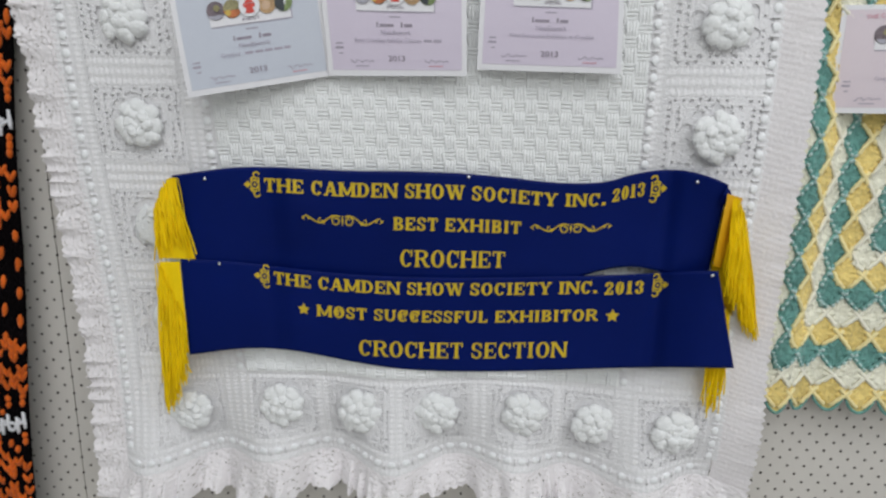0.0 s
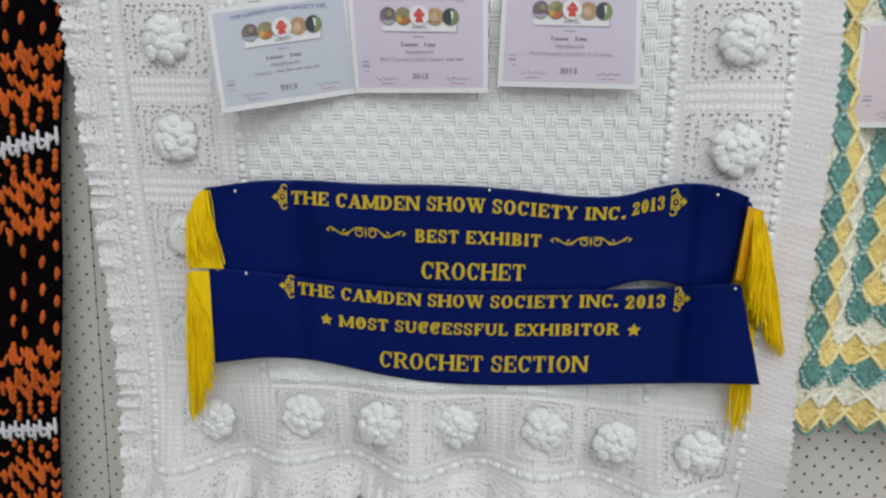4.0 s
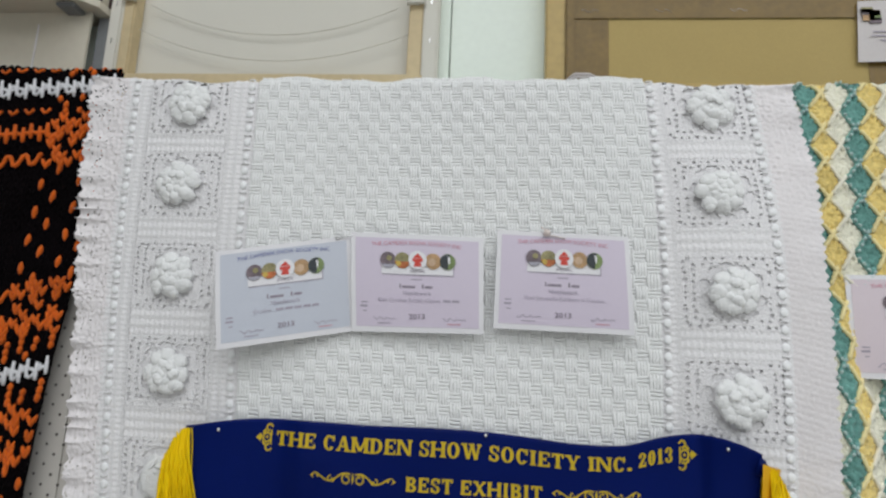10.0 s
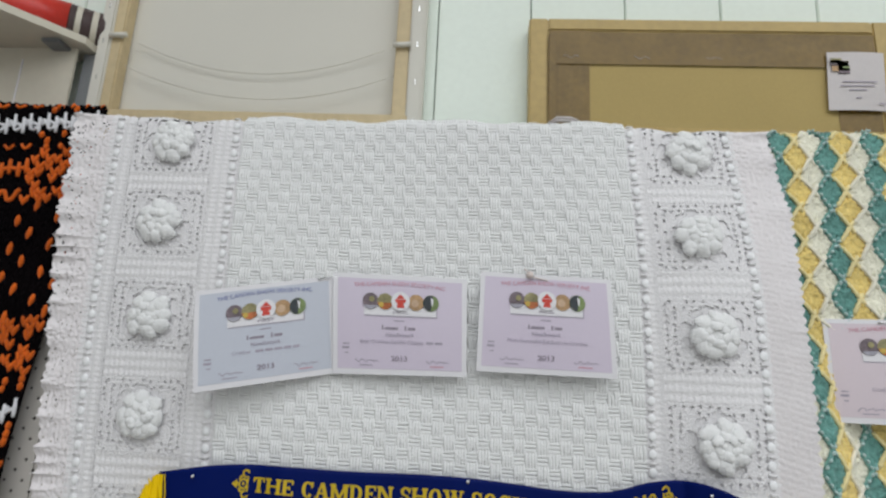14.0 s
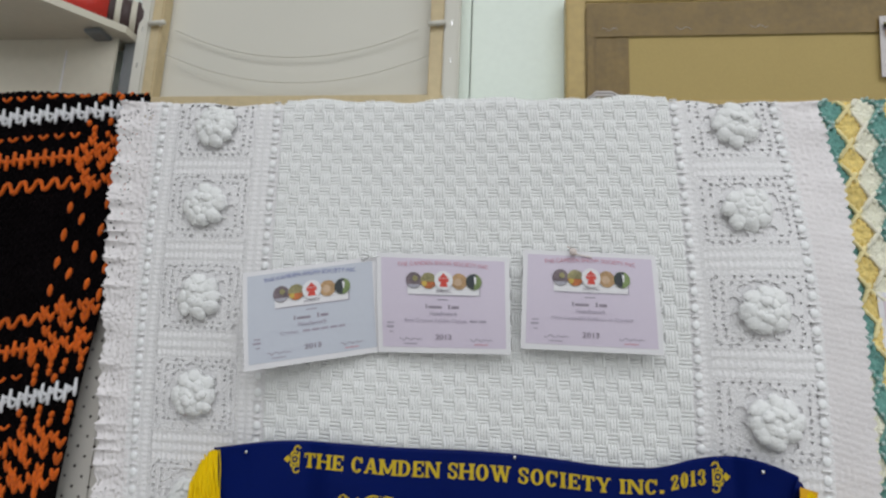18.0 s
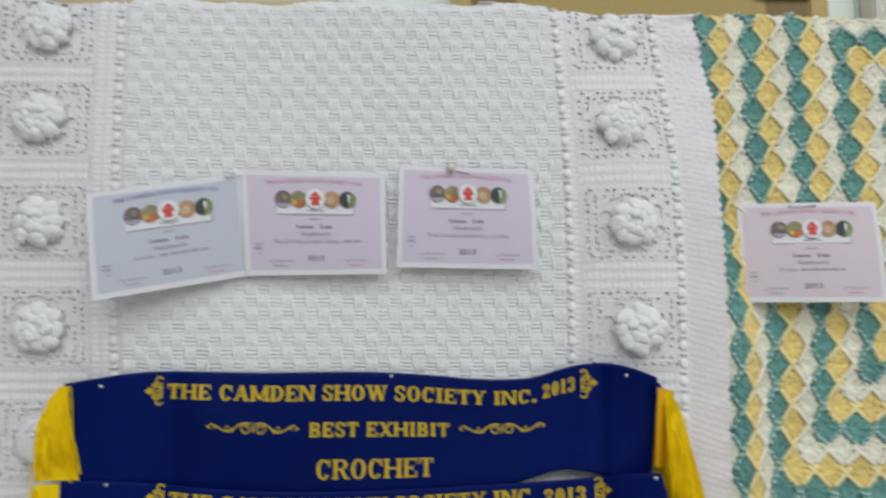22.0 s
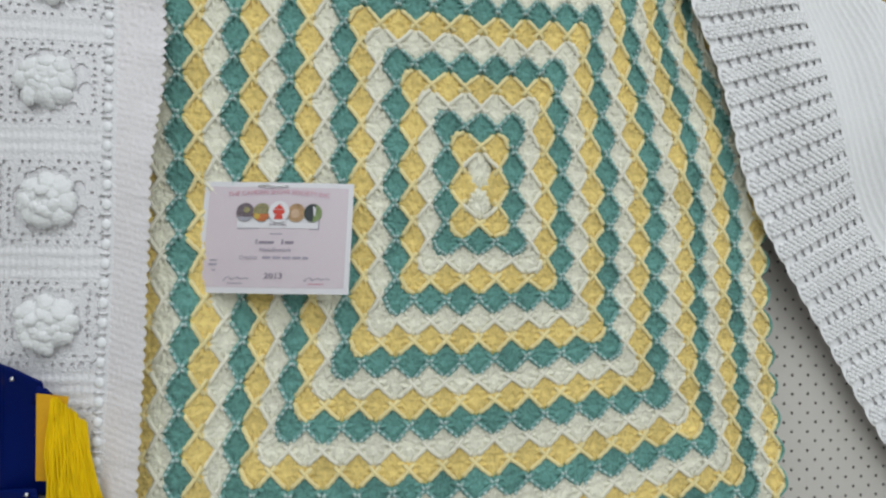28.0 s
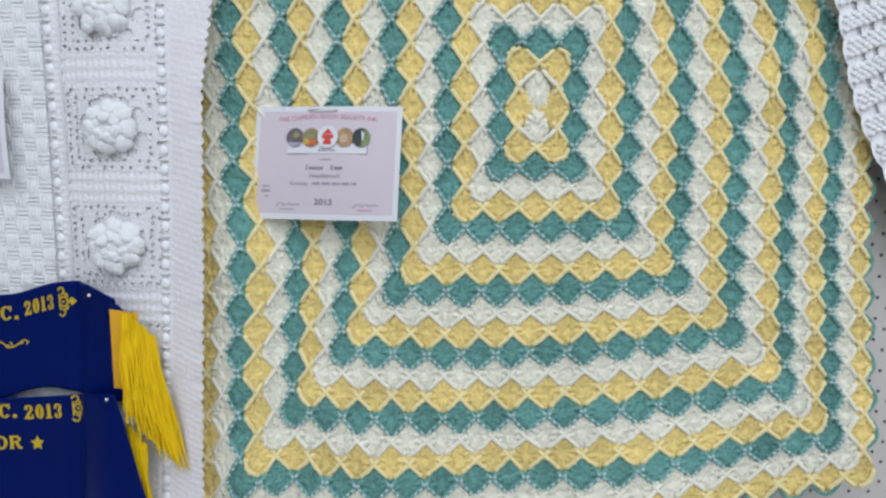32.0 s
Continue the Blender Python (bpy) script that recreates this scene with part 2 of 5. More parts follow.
def tube(soup, path, radius, sides=5, squash=1.0, ends=True):
    """A cord along a path of points; radius may be one number or one a point."""
    path = np.asarray(path, float)
    n = len(path)
    radius = np.broadcast_to(np.asarray(radius, float), (n,))
    along = np.gradient(path, axis=0)
    along /= np.linalg.norm(along, axis=1)[:, None] + 1e-9
    ref = np.tile((0.0, 1.0, 0.0), (n, 1))
    ref[np.abs(along[:, 1]) > 0.9] = (1.0, 0.0, 0.0)
    side = np.cross(along, ref)
    side /= np.linalg.norm(side, axis=1)[:, None] + 1e-9
    up = np.cross(side, along)
    a = np.arange(sides) * 2 * np.pi / sides
    ring = path[:, None] + radius[:, None, None] * (np.cos(a)[None, :, None] * side[:, None] + squash * np.sin(a)[None, :, None] * up[:, None])
    faces = [(i * sides + j, i * sides + (j + 1) % sides, (i + 1) * sides + (j + 1) % sides, (i + 1) * sides + j) for i in range(n - 1) for j in range(sides)]
    if ends:
        faces += [tuple(range(sides))[::-1], tuple((n - 1) * sides + j for j in range(sides))]
    soup.put(ring.reshape(-1, 3), faces)


def blob(soup, c, r, turn=None, rings=3, sides=6, rough=0.0):
    """A small rounded lump with radii r, turned by a 3x3 matrix."""
    v, f = [(0, 0, 1)], []
    for i in range(1, rings + 1):
        th = math.pi * i / (rings + 1)
        v += [(math.sin(th) * math.cos(2 * math.pi * j / sides), math.sin(th) * math.sin(2 * math.pi * j / sides), math.cos(th)) for j in range(sides)]
    v.append((0, 0, -1))
    f += [(0, 1 + j, 1 + (j + 1) % sides) for j in range(sides)]
    for i in range(rings - 1):
        o = 1 + i * sides
        f += [(o + j, o + sides + j, o + sides + (j + 1) % sides, o + (j + 1) % sides) for j in range(sides)]
    o, e = 1 + (rings - 1) * sides, len(v) - 1
    f += [(o + j, e, o + (j + 1) % sides) for j in range(sides)]
    v = np.array(v) * (1 + rough * np.random.uniform(-1, 1, (len(v), 1))) * np.asarray(r)
    if turn is not None:
        v = v @ np.asarray(turn).T
    soup.put(v + np.asarray(c), f)


def sheet(nu, nv, where):
    """A grid of (nu+1) x (nv+1) points where(u, v), u and v from 0 to 1."""
    verts = [where(i / nu, j / nv) for j in range(nv + 1) for i in range(nu + 1)]
    faces = [(j * (nu + 1) + i, j * (nu + 1) + i + 1, (j + 1) * (nu + 1) + i + 1, (j + 1) * (nu + 1) + i) for j in range(nv) for i in range(nu)]
    return verts, faces


# ---- hall ----
TOP = 1.755
floor = tagged(part("floor", box(-6, 7, -6, 0.3, -0.1, 0.0), FLOOR_MAT), "plain grey hall floor", "floor", kind="structure")
ceiling = tagged(part("ceiling", box(-6, 7, -6, 0.3, 3.6, 3.7), PLASTER), "plain off-white hall ceiling", "ceiling", kind="structure")
for nm, b in (("wall_south", (-6, 7, -6.15, -6.0)), ("wall_west", (-6.15, -6.0, -6, 0.3)), ("wall_east", (7.0, 7.15, -6, 0.3))):
    tagged(part(nm, box(*b, 0.0, 3.6), PLASTER), "plain off-white hall wall", "wall", kind="structure")

wall_north = tagged(part("wall_north", box(-6, 7, 0.222, 0.36, 0.0, 3.6), PLASTER), "pale mint painted board wall", "wall", kind="structure")
board = box(0.0015, 0.1985, 0.205, 0.2225, 0.02, 3.58, 0.002)
first = part("board", board, MINT, wall_north)
first.location.x = -2.355
for i in range(1, 32):
    b = new("board", first.data)
    b.parent, b.location = wall_north, (-2.355 + 0.2 * i, 0, 0)

for x0, x1 in ((-2.36, -0.541), (-0.539, 1.28), (1.282, 3.1)):
    s = thing("display_screen", (x0 + x1) / 2, 0.05, 0.0, "grey pegboard display screen with small dark holes", "screen", "display screens in a row")
    part("panel", box(x0, x1, 0.03, 0.036, 0.12, TOP - 0.022), PEGBOARD, s)
    part("top_rail", box(x0, x1, 0.026, 0.066, TOP - 0.022, TOP - 0.002, 0.003), TIMBER, s)
    part("back_panel", box(x0, x1, 0.058, 0.064, 0.12, TOP - 0.022), PEGBOARD, s)
    for lx in (x0 + 0.002, x1 - 0.042):
        part("leg", box(lx, lx + 0.04, 0.036, 0.058, 0.0, TOP - 0.022), TIMBER, s)
    keep_world(s)


# ---- cloth shapes ----
def spline(xs, ys):
    """A smooth curve through a few values (natural cubic)."""
    xs, ys = np.array(xs, float), np.array(ys, float)
    n, h = len(xs), np.diff(xs)
    a, r = np.eye(n), np.zeros(n)
    for i in range(1, n - 1):
        a[i, i - 1 : i + 2] = h[i - 1], 2 * (h[i - 1] + h[i]), h[i]
        r[i] = 6 * ((ys[i + 1] - ys[i]) / h[i] - (ys[i] - ys[i - 1]) / h[i - 1])
    m = np.linalg.solve(a, r)

    def at(x):
        x = min(max(x, xs[0]), xs[-1])
        i = min(max(int(np.searchsorted(xs, x)) - 1, 0), n - 2)
        p, q = (xs[i + 1] - x) / h[i], (x - xs[i]) / h[i]
        return float(p * ys[i] + q * ys[i + 1] + ((p ** 3 - p) * m[i] + (q ** 3 - q) * m[i + 1]) * h[i] ** 2 / 6)

    return at


def step(a, b, x):
    k = min(max((x - a) / (b - a), 0.0), 1.0)
    return k * k * (3 - 2 * k)


def bump(x, c, w):
    return math.exp(-(((x - c) / w) ** 2))


def over_top(y, z, top, back=0.03, r=0.016):
    """Bends a hanging cloth back over the rail: z above the rail's top runs along the rail and down behind it."""
    over = z - (top - r)
    if over <= 0:
        return y, z
    if over < r * math.pi / 2:
        a = over / r
        return y + r * (1 - math.cos(a)), top - r + r * math.sin(a)
    flat = over - r * math.pi / 2
    if flat < 0.05 + back:
        return y + r + flat, top
    return y + r + 0.05 + back, top - (flat - 0.05 - back)


# ---- white crochet blanket ----
LEFT_COL = spline([0.60, 0.78, 1.10, 1.40, 1.75], [-0.316, -0.322, -0.350, -0.371, -0.379])
RIGHT_COL = spline([0.60, 0.80, 1.27, 1.50, 1.75], [0.488, 0.486, 0.493, 0.491, 0.475])
SPAN = 0.855
HEM = spline([-0.45, -0.33, -0.17, -0.03, 0.10, 0.23, 0.35, 0.48, 0.60], [-0.004, 0.0, 0.026, 0.014, 0.016, 0.026, 0.002, 0.008, 0.010])


def white_at(a, z, lift=0.0):
    """A point of the white blanket: a runs from the one column of flowers (0) to the other (SPAN)."""
    zz = min(z, TOP)
    x = LEFT_COL(zz) + a / SPAN * (RIGHT_COL(zz) - LEFT_COL(zz))
    y = -0.002 + 0.004 * math.sin(9 * x + 5 * zz) - 0.030 * step(0.36, 0.52, x) * step(1.78, 1.45, zz)
    y -= (0.010 + 0.030 * (1 - step(0.62, 0.84, zz))) * step(1.0, 0.7, zz) * math.sin(x * 31 + 0.7)
    y -= 0.016 * step(1.0, 0.75, zz)
    top = TOP + 0.006 + 0.003 * math.sin(23 * x) + 0.002 * math.sin(61 * x + 1)
    y, z = over_top(y - lift, z, top + lift)
    return (x, y, z + HEM(x) * step(0.90, 0.80, z))


def white_soup_sheet(soup, a0, a1, z0, z1, pitch, relief=None, hole=None):
    nu, nv = max(2, round((a1 - a0) / pitch)), max(2, round((z1 - z0) / pitch))
    verts = []
    for j in range(nv + 1):
        for i in range(nu + 1):
            a, z = a0 + (a1 - a0) * i / nu, z0 + (z1 - z0) * j / nv
            verts.append(white_at(a, z, relief(a, z) if relief else 0.0))
    faces = []
    for j in range(nv):
        for i in range(nu):
            if hole and hole(a0 + (a1 - a0) * (i + 0.5) / nu, z0 + (z1 - z0) * (j + 0.5) / nv):
                continue
            k = j * (nu + 1) + i
            faces.append((k, k + 1, k + nu + 2, k + nu + 1))
    soup.put(verts, faces)


def basket_weave(parent):
    """Blocks of three upright posts in turn with blocks of three level bars."""
    soup = Soup()
    bw, bh = 0.01725, 0.0186
    a0, z0, cols, rows = 0.120, 0.865, 37, 49
    rnd = random.Random(4)
    for r in range(rows):
        for c in range(cols):
            a, z = a0 + c * bw, z0 + r * bh
            k = rnd.uniform(0.9, 1.1)
            for i in range(3 if (r + c) % 2 else 4):
                if (r + c) % 2:
                    zz = z + bh * (0.2 + 0.3 * i)
                    pts = [white_at(a + bw * t, zz + rnd.uniform(-0.0006, 0.0006), 0.0020 + 0.0008 * k * math.sin(math.pi * min(max(t * 0.84 + 0.08, 0), 1))) for t in (-0.10, 0.15, 0.5, 0.85, 1.10)]
                else:
                    aa = a + bw * (0.12 + 0.253 * i)
                    pts = [white_at(aa + rnd.uniform(-0.0006, 0.0006), z + bh * t, 0.0016 + 0.0026 * k * math.sin(math.pi * min(max(t * 0.8 + 0.1, 0), 1))) for t in (-0.16, 0.12, 0.5, 0.88, 1.16)]
                tube(soup, pts, 0.0034 if (r + c) % 2 else 0.0029, 5, 0.45 if (r + c) % 2 else 0.7, False)
    soup.mesh("basket_weave", WHITE_YARN, parent, "thick white basket-weave crochet")
    under = Soup()
    white_soup_sheet(under, 0.118, 0.760, 0.862, TOP + 0.42, 0.012, lambda a, z: 0.0026)
    under.mesh("backing", WHITE_YARN, parent)


def crochet_rows(parent, a0, a1, z0, z1, level):
    """Close rows of trebles: fine ridges and the posts between them."""
    soup = Soup()
    white_soup_sheet(soup, a0, a1, z0, z1, 0.0022,
                     lambda a, z: 0.0006 * math.sin((z if level else a) * 2 * math.pi / 0.0145) + 0.0008 * math.sin((a if level else z) * 2 * math.pi / 0.0085) * math.sin((z if level else a) * math.pi / 0.0145) ** 2)
    soup.mesh("treble_band", LACE_YARN, parent)


def lace_square(parent, ac, zc, w, h, seed):
    """An openwork square: a firm rim, a mesh of holes and larger gaps round the flower."""
    rnd = random.Random(seed)
    holes = []
    for ring, n in ((0.90, 11), (0.73, 9)):
        for s in range(4):
            for i in range(n):
                t = -ring + 2 * ring * (i + (0.5 if ring > 0.8 else 0.2)) / n
                if rnd.random() < 0.14:
                    continue
                p = ((t, ring), (ring, -t), (-t, -ring), (-ring, t))[s]
                holes.append((ac + p[0] * w / 2 + rnd.uniform(-0.0012, 0.0012), zc + p[1] * h / 2 + rnd.uniform(-0.0012, 0.0012), 0.0027 * rnd.uniform(0.65, 1.2)))
    for i in range(10):
        t = i * math.pi / 5 + 0.39 + rnd.uniform(-0.12, 0.12)
        size = 0.0072 * rnd.uniform(0.5, 1.1)
        holes += [(ac + r * math.cos(t + q), zc + r * math.sin(t + q), size) for r, q in ((0.0385, -0.08), (0.0405, 0.08))]

    def hole(a, z):
        return any((a - p) ** 2 + (z - q) ** 2 < r * r for p, q, r in holes)

    def relief(a, z):
        rim = max(abs(a - ac) / (w / 2), abs(z - zc) / (h / 2))
        return 0.0002 * math.sin(rim * 48) + 0.0010 * math.sin(a * 1000) * math.sin(z * 1000)

    soup = Soup()
    white_soup_sheet(soup, ac - w / 2, ac + w / 2, zc - h / 2, zc + h / 2, 0.0019, relief, hole)
    sq = soup.mesh("lace_square", LACE_YARN, parent)
    return sq


def popcorn_flower(parent, ac, zc, seed, flat=1.0):
    """A raised flower: eight puffed petals in a ring, five curled ones above and a puckered heart."""
    rnd = random.Random(seed)
    soup = Soup()
    base = Vector(white_at(ac, zc, 0.0))

    def petal(r, t, size, lift, tilt):
        c = base + Vector((r * math.cos(t), -lift * flat, r * math.sin(t)))
        turn = Matrix.Rotation(-t + rnd.uniform(-0.3, 0.3), 3, "Y") @ Matrix.Rotation(tilt + rnd.uniform(-0.25, 0.25), 3, "Z")
        sx, sy, sz = [s * rnd.uniform(0.88, 1.14) for s in size]
        blob(soup, c, (sx, sy * flat, sz), turn, 7, 12, 0.10)
        if rnd.random() < 0.8:
            blob(soup, c + turn @ Vector((sx * 0.3, -sy * 0.3 * flat, sz * 0.35)), (sx * 0.75, sy * 0.8 * flat, sz * 0.7), turn, 5, 9, 0.08)

    n = 8
    for i in range(n):
        petal(0.0262 * rnd.uniform(0.92, 1.06), 2 * math.pi * i / n + rnd.uniform(-0.15, 0.15), (0.0116, 0.0062, 0.0124), 0.0075, 0.45)
    for i in range(6):
        petal(0.0138, 2 * math.pi * i / 6 + seed, (0.0090, 0.0056, 0.0092), 0.0118 + rnd.uniform(-0.002, 0.0025), 0.5)
    for i in range(3):
        petal(0.0058, 2 * math.pi * i / 3 + seed * 2, (0.0056, 0.0040, 0.0060), 0.0118 + rnd.uniform(-0.002, 0.002), 0.5)
    blob(soup, base + Vector((0, -0.005, 0)), (0.031, 0.0105 * flat, 0.031), None, 6, 16, 0.04)
    return soup.mesh("popcorn_flower", WHITE_YARN, parent, "raised white popcorn-stitch flower")


def eyelet_ribbon(parent, points, pitch=0.0250):
    """A narrow satin ribbon threaded through eyelets: it shows as a row of small puffed windows."""
    bead, bars = Soup(), Soup()
    blob(bead, (0, 0, 0), (0.0070, 0.0022, 0.0058), None, 5, 10)
    data = None
    for (a, z), (da, dz) in points:
        p, q = Vector(white_at(a, z, 0.0010)), Vector(white_at(a + da * 0.001, z + dz * 0.001, 0.0010))
        along = (q - p).normalized()
        out = Vector((0, -1, 0))
        side = along.cross(out).normalized()
        turn = Matrix((along, out, side)).transposed()
        if data is None:
            ob = bead.mesh("ribbon_loop", RIBBON_WHITE, parent, "shiny white satin ribbon")
            data = ob.data
        else:
            ob = new("ribbon_loop", data)
            ob.parent = parent
        ob.matrix_basis = Matrix.Translation(p) @ turn.to_4x4()
        c = p + along * (pitch / 2)
        tube(bars, [c - side * 0.0055 + out * -0.0004, c + out * 0.0012, c + side * 0.0055 + out * -0.0004], 0.0016, 5)
    tagged(bars.mesh("eyelet_edging", LACE_YARN, parent), kind="stuff")


def run(a0, z0, a1, z1, pitch=0.0250):
    n = int(math.hypot(a1 - a0, z1 - z0) / pitch)
    d = (a1 - a0, z1 - z0)
    length = math.hypot(*d)
    d = (d[0] / length, d[1] / length)
    return [((a0 + d[0] * pitch * i, z0 + d[1] * pitch * i), d) for i in range(n)]


def lace_frill(name, parent, start, out, length, width, fold, depth, seed, holes=True, calm=None):
    """A gathered lace edging. start(s): the seam, out(s, q): where the frill lies at q from seam (0) to edge (1)."""
    rnd = random.Random(seed)
    phase, waves, s = [0.0], [], 0.0
    pitch = 0.0023
    ns, nq = round(length / pitch), max(8, round(width / pitch))
    ph = 0.0
    for i in range(ns + 1):
        waves.append(ph)
        ph += 2 * math.pi * pitch / (fold * (1 + 0.45 * math.sin(i * 0.043 + seed) + 0.25 * math.sin(i * 0.127)))
    verts = []
    for j in range(nq + 1):
        q = j / nq
        for i in range(ns + 1):
            s = i * pitch
            k = calm(s) if calm else 1.0
            w = math.sin(waves[i]) + 0.35 * math.sin(2.3 * waves[i] + 1)
            edge = 0.0062 * abs(math.sin(s * math.pi / 0.0135)) * step(0.85, 1.0, q)
            x, y, z = out(s, q + edge / width + 0.03 * k * q * math.cos(waves[i] * 0.5 + seed))
            y += -depth * k * q ** 1.2 * (0.75 + 0.75 * w) + (0.08 + 0.92 * k) * (0.0026 * noise.noise((q * 14, s * 190, seed))) + 0.0003 * math.sin(s * 700 + q * 9)
            z += 0.004 * k * q * math.cos(waves[i])
            verts.append((x, y, z))
    faces = []
    for j in range(nq):
        q = (j + 0.5) / nq
        for i in range(ns):
            if holes and (i + 2 * j) % 3 == 0 and rnd.random() < 0.13 and 0.10 < q < 0.95:
                continue
            k = j * (ns + 1) + i
            faces.append((k, k + 1, k + ns + 2, k + ns + 1))
    return mesh_ob(name, verts, faces, FRILL_YARN, parent, "gathered white lace frill", True)


white = thing("crochet_blanket", 0.06, 0.0, 0.62, "white crochet blanket with raised flowers and lace frill", "blanket", "blankets on the screens")
basket_weave(white)
FLOWER_Z = [1.712, 1.570, 1.417, 1.264, 1.106, 0.950]
FLOWER_A = [0.012, 0.181, 0.312, 0.447, 0.596, 0.722, 0.850]
seed = 0
for side in (0, 1):
    ac = SPAN * side
    for i, zc in enumerate(FLOWER_Z):
        seed += 1
        lace_square(white, ac, zc, 0.138, 0.112, seed)
        popcorn_flower(white, ac + 0.004 * math.sin(seed * 2.1), zc, seed, 1.0 if zc > 1.2 else 0.4)
        below = FLOWER_Z[i + 1] if i + 1 < len(FLOWER_Z) else 0.79
        crochet_rows(white, ac - 0.069, ac + 0.069, below + 0.056, zc - 0.056, True)
    crochet_rows(white, ac - 0.069, ac + 0.069, FLOWER_Z[0] + 0.056, TOP + 0.30, True)
    for a0, a1 in (((-0.113, -0.069), (0.069, 0.121)) if side == 0 else ((-0.100, -0.069), (0.069, 0.080))):
        crochet_rows(white, ac + a0, ac + a1, 0.732, TOP + 0.30, False)
for a in FLOWER_A:
    seed += 1
    lace_square(white, a, 0.790, 0.112, 0.112, seed)
    popcorn_flower(white, a, 0.792, seed)
edges = [-0.07] + [v for a in FLOWER_A for v in (a - 0.056, a + 0.056)] + [0.925]
for a0, a1 in zip(edges[::2], edges[1::2]):
    if a1 - a0 > 0.006:
        crochet_rows(white, a0, a1, 0.734, 0.846, False)
crochet_rows(white, -0.115, 0.928, 0.690, 0.734, True)
crochet_rows(white, 0.06, 0.80, 0.846, 0.868, True)
# white sheet added behind the lace so that its holes stay light
hole_backing = Soup()
for a0, a1, z0, z1 in ((-0.112, 0.106, 0.70, TOP + 0.01), (0.752, 0.930, 0.70, TOP + 0.01), (0.106, 0.752, 0.70, 0.86)):
    white_soup_sheet(hole_backing, a0, a1, z0, z1, 0.014, lambda a, z: -0.0026)
hole_backing.mesh("hole_backing", LACE_YARN, white, "white sheet added behind the lace to lighten its holes")
eyelet_ribbon(white, run(-0.097, 0.74, -0.097, TOP + 0.02))
eyelet_ribbon(white, run(0.106, 0.87, 0.106, TOP + 0.02))
eyelet_ribbon(white, run(0.768, 0.87, 0.768, TOP + 0.02))
eyelet_ribbon(white, run(0.922, 0.74, 0.922, TOP + 0.02))
eyelet_ribbon(white, run(-0.08, 0.715, 0.93, 0.715))


def left_frill(s, q):
    z = 0.64 + s
    x, y, z2 = white_at(-0.108, z)
    return (x - q * (0.050 + 0.016 * step(1.3, 1.6, z)), y, z2)


def right_frill(s, q):
    z = 0.64 + s
    x, y, z2 = white_at(0.930, z)
    reach = 0.046 + 0.010 * step(1.0, 0.7, z) + 0.012 * step(1.45, 1.6, z)
    return (x + q * reach, y - q * 0.016 * step(1.75, 1.35, z), z2)


def foot_frill(s, q):
    a = -0.12 + s
    x, y, z = white_at(a, 0.698)
    return (x, y - 0.012 * q, z - q * (0.053 + 0.006 * math.sin(s * 9)))


lace_frill("lace_frill", white, None, left_frill, TOP + 0.03 - 0.64, 0.066, 0.050, 0.0055, 1)
lace_frill("lace_frill", white, None, right_frill, TOP + 0.03 - 0.64, 0.064, 0.075, 0.005, 2, False, lambda s: 0.22 + 0.75 * step(0.85, 1.05, s))
lace_frill("lace_frill", white, None, foot_frill, 1.095, 0.075, 0.060, 0.016, 3)
keep_world(white)


# ---- yellow, cream and teal blanket ----
def yellow_at(m, n, lift=0.0):
    """A point of the diamond blanket; m and n count half diamonds from its centre."""
    z = 1.457 + (n * 0.0287 if n > 0 else n * 0.0254)
    for _ in range(2):
        zz = min(z, TOP)
        wide = m - 0.19 * max(0.0, m - 13) * step(1.66, 1.47, zz)
        if m < 0:
            p = 0.0231 + 0.0016 * step(1.15, 1.60, zz)
            x = 1.052 + m * p - 0.010 * min(1, -m / 10) * step(1.28, 1.12, zz)
        else:
            p = 0.0262 - 0.0014 * step(1.0, 1.35, zz) - 0.0032 * step(1.40, 1.73, zz)
            c = 0.17 * step(1.55, 1.75, zz)
            x = 1.052 + wide * p * (1 - c * (m / 19.5) ** 2)
        if n < 0:
            z = 1.457 + n * (0.0253 + 0.0030 * min(max((1.47 - x) / 0.75, 0), 1.2) * (-n / 20.5))
            u, far = min(max(m / (0.5 - n), -1), 1), max(0.0, -n - 4)
            mid, left, right = -0.0026 * far, -0.013 * min(1, far / 6), 0.00125 * far
            z += mid + (right - left) / 2 * u + ((right + left) / 2 - mid) * u * u
    x += 0.0022 * noise.noise((m * 0.9, n * 0.9, 3.1))
    z += 0.0022 * noise.noise((m * 0.9, n * 0.9, 8.7))
    y = 0.009 - 0.007 * step(0.76, 0.98, x) - 0.010 * step(1.25, 1.5, x) * step(1.6, 1.2, zz)
    y += 0.004 * bump(x, 0.722, 0.022) * step(1.42, 1.28, zz) - 0.012 * bump(x, 0.665, 0.03) * step(1.42, 1.2, zz)
    y -= 0.010 * step(1.15, 0.9, zz) * (1 + math.sin(x * 17)) + 0.022 * step(0.70, 0.63, x) * step(1.46, 1.36, zz)
    y, z = over_top(y - lift, z, TOP + 0.004 + 0.003 * math.sin(19 * x) + lift)
    return (x, y, z)


SLOPE = 0.77
CORNER_OUT = [(-1, 0.115), (-0.08, 0.88), (0.54, 0.54), (0.88, -0.08), (0.115, -1)]
CORNER_IN = [(-1, -0.115), (-0.71, -0.27), (-0.45, -0.45), (-0.27, -0.71), (-0.115, -1)]


def between(line, u):
    x = u * (len(line) - 1)
    i = min(int(x), len(line) - 2)
    return np.array(line[i]) * (1 - x + i) + np.array(line[i + 1]) * (x - i)


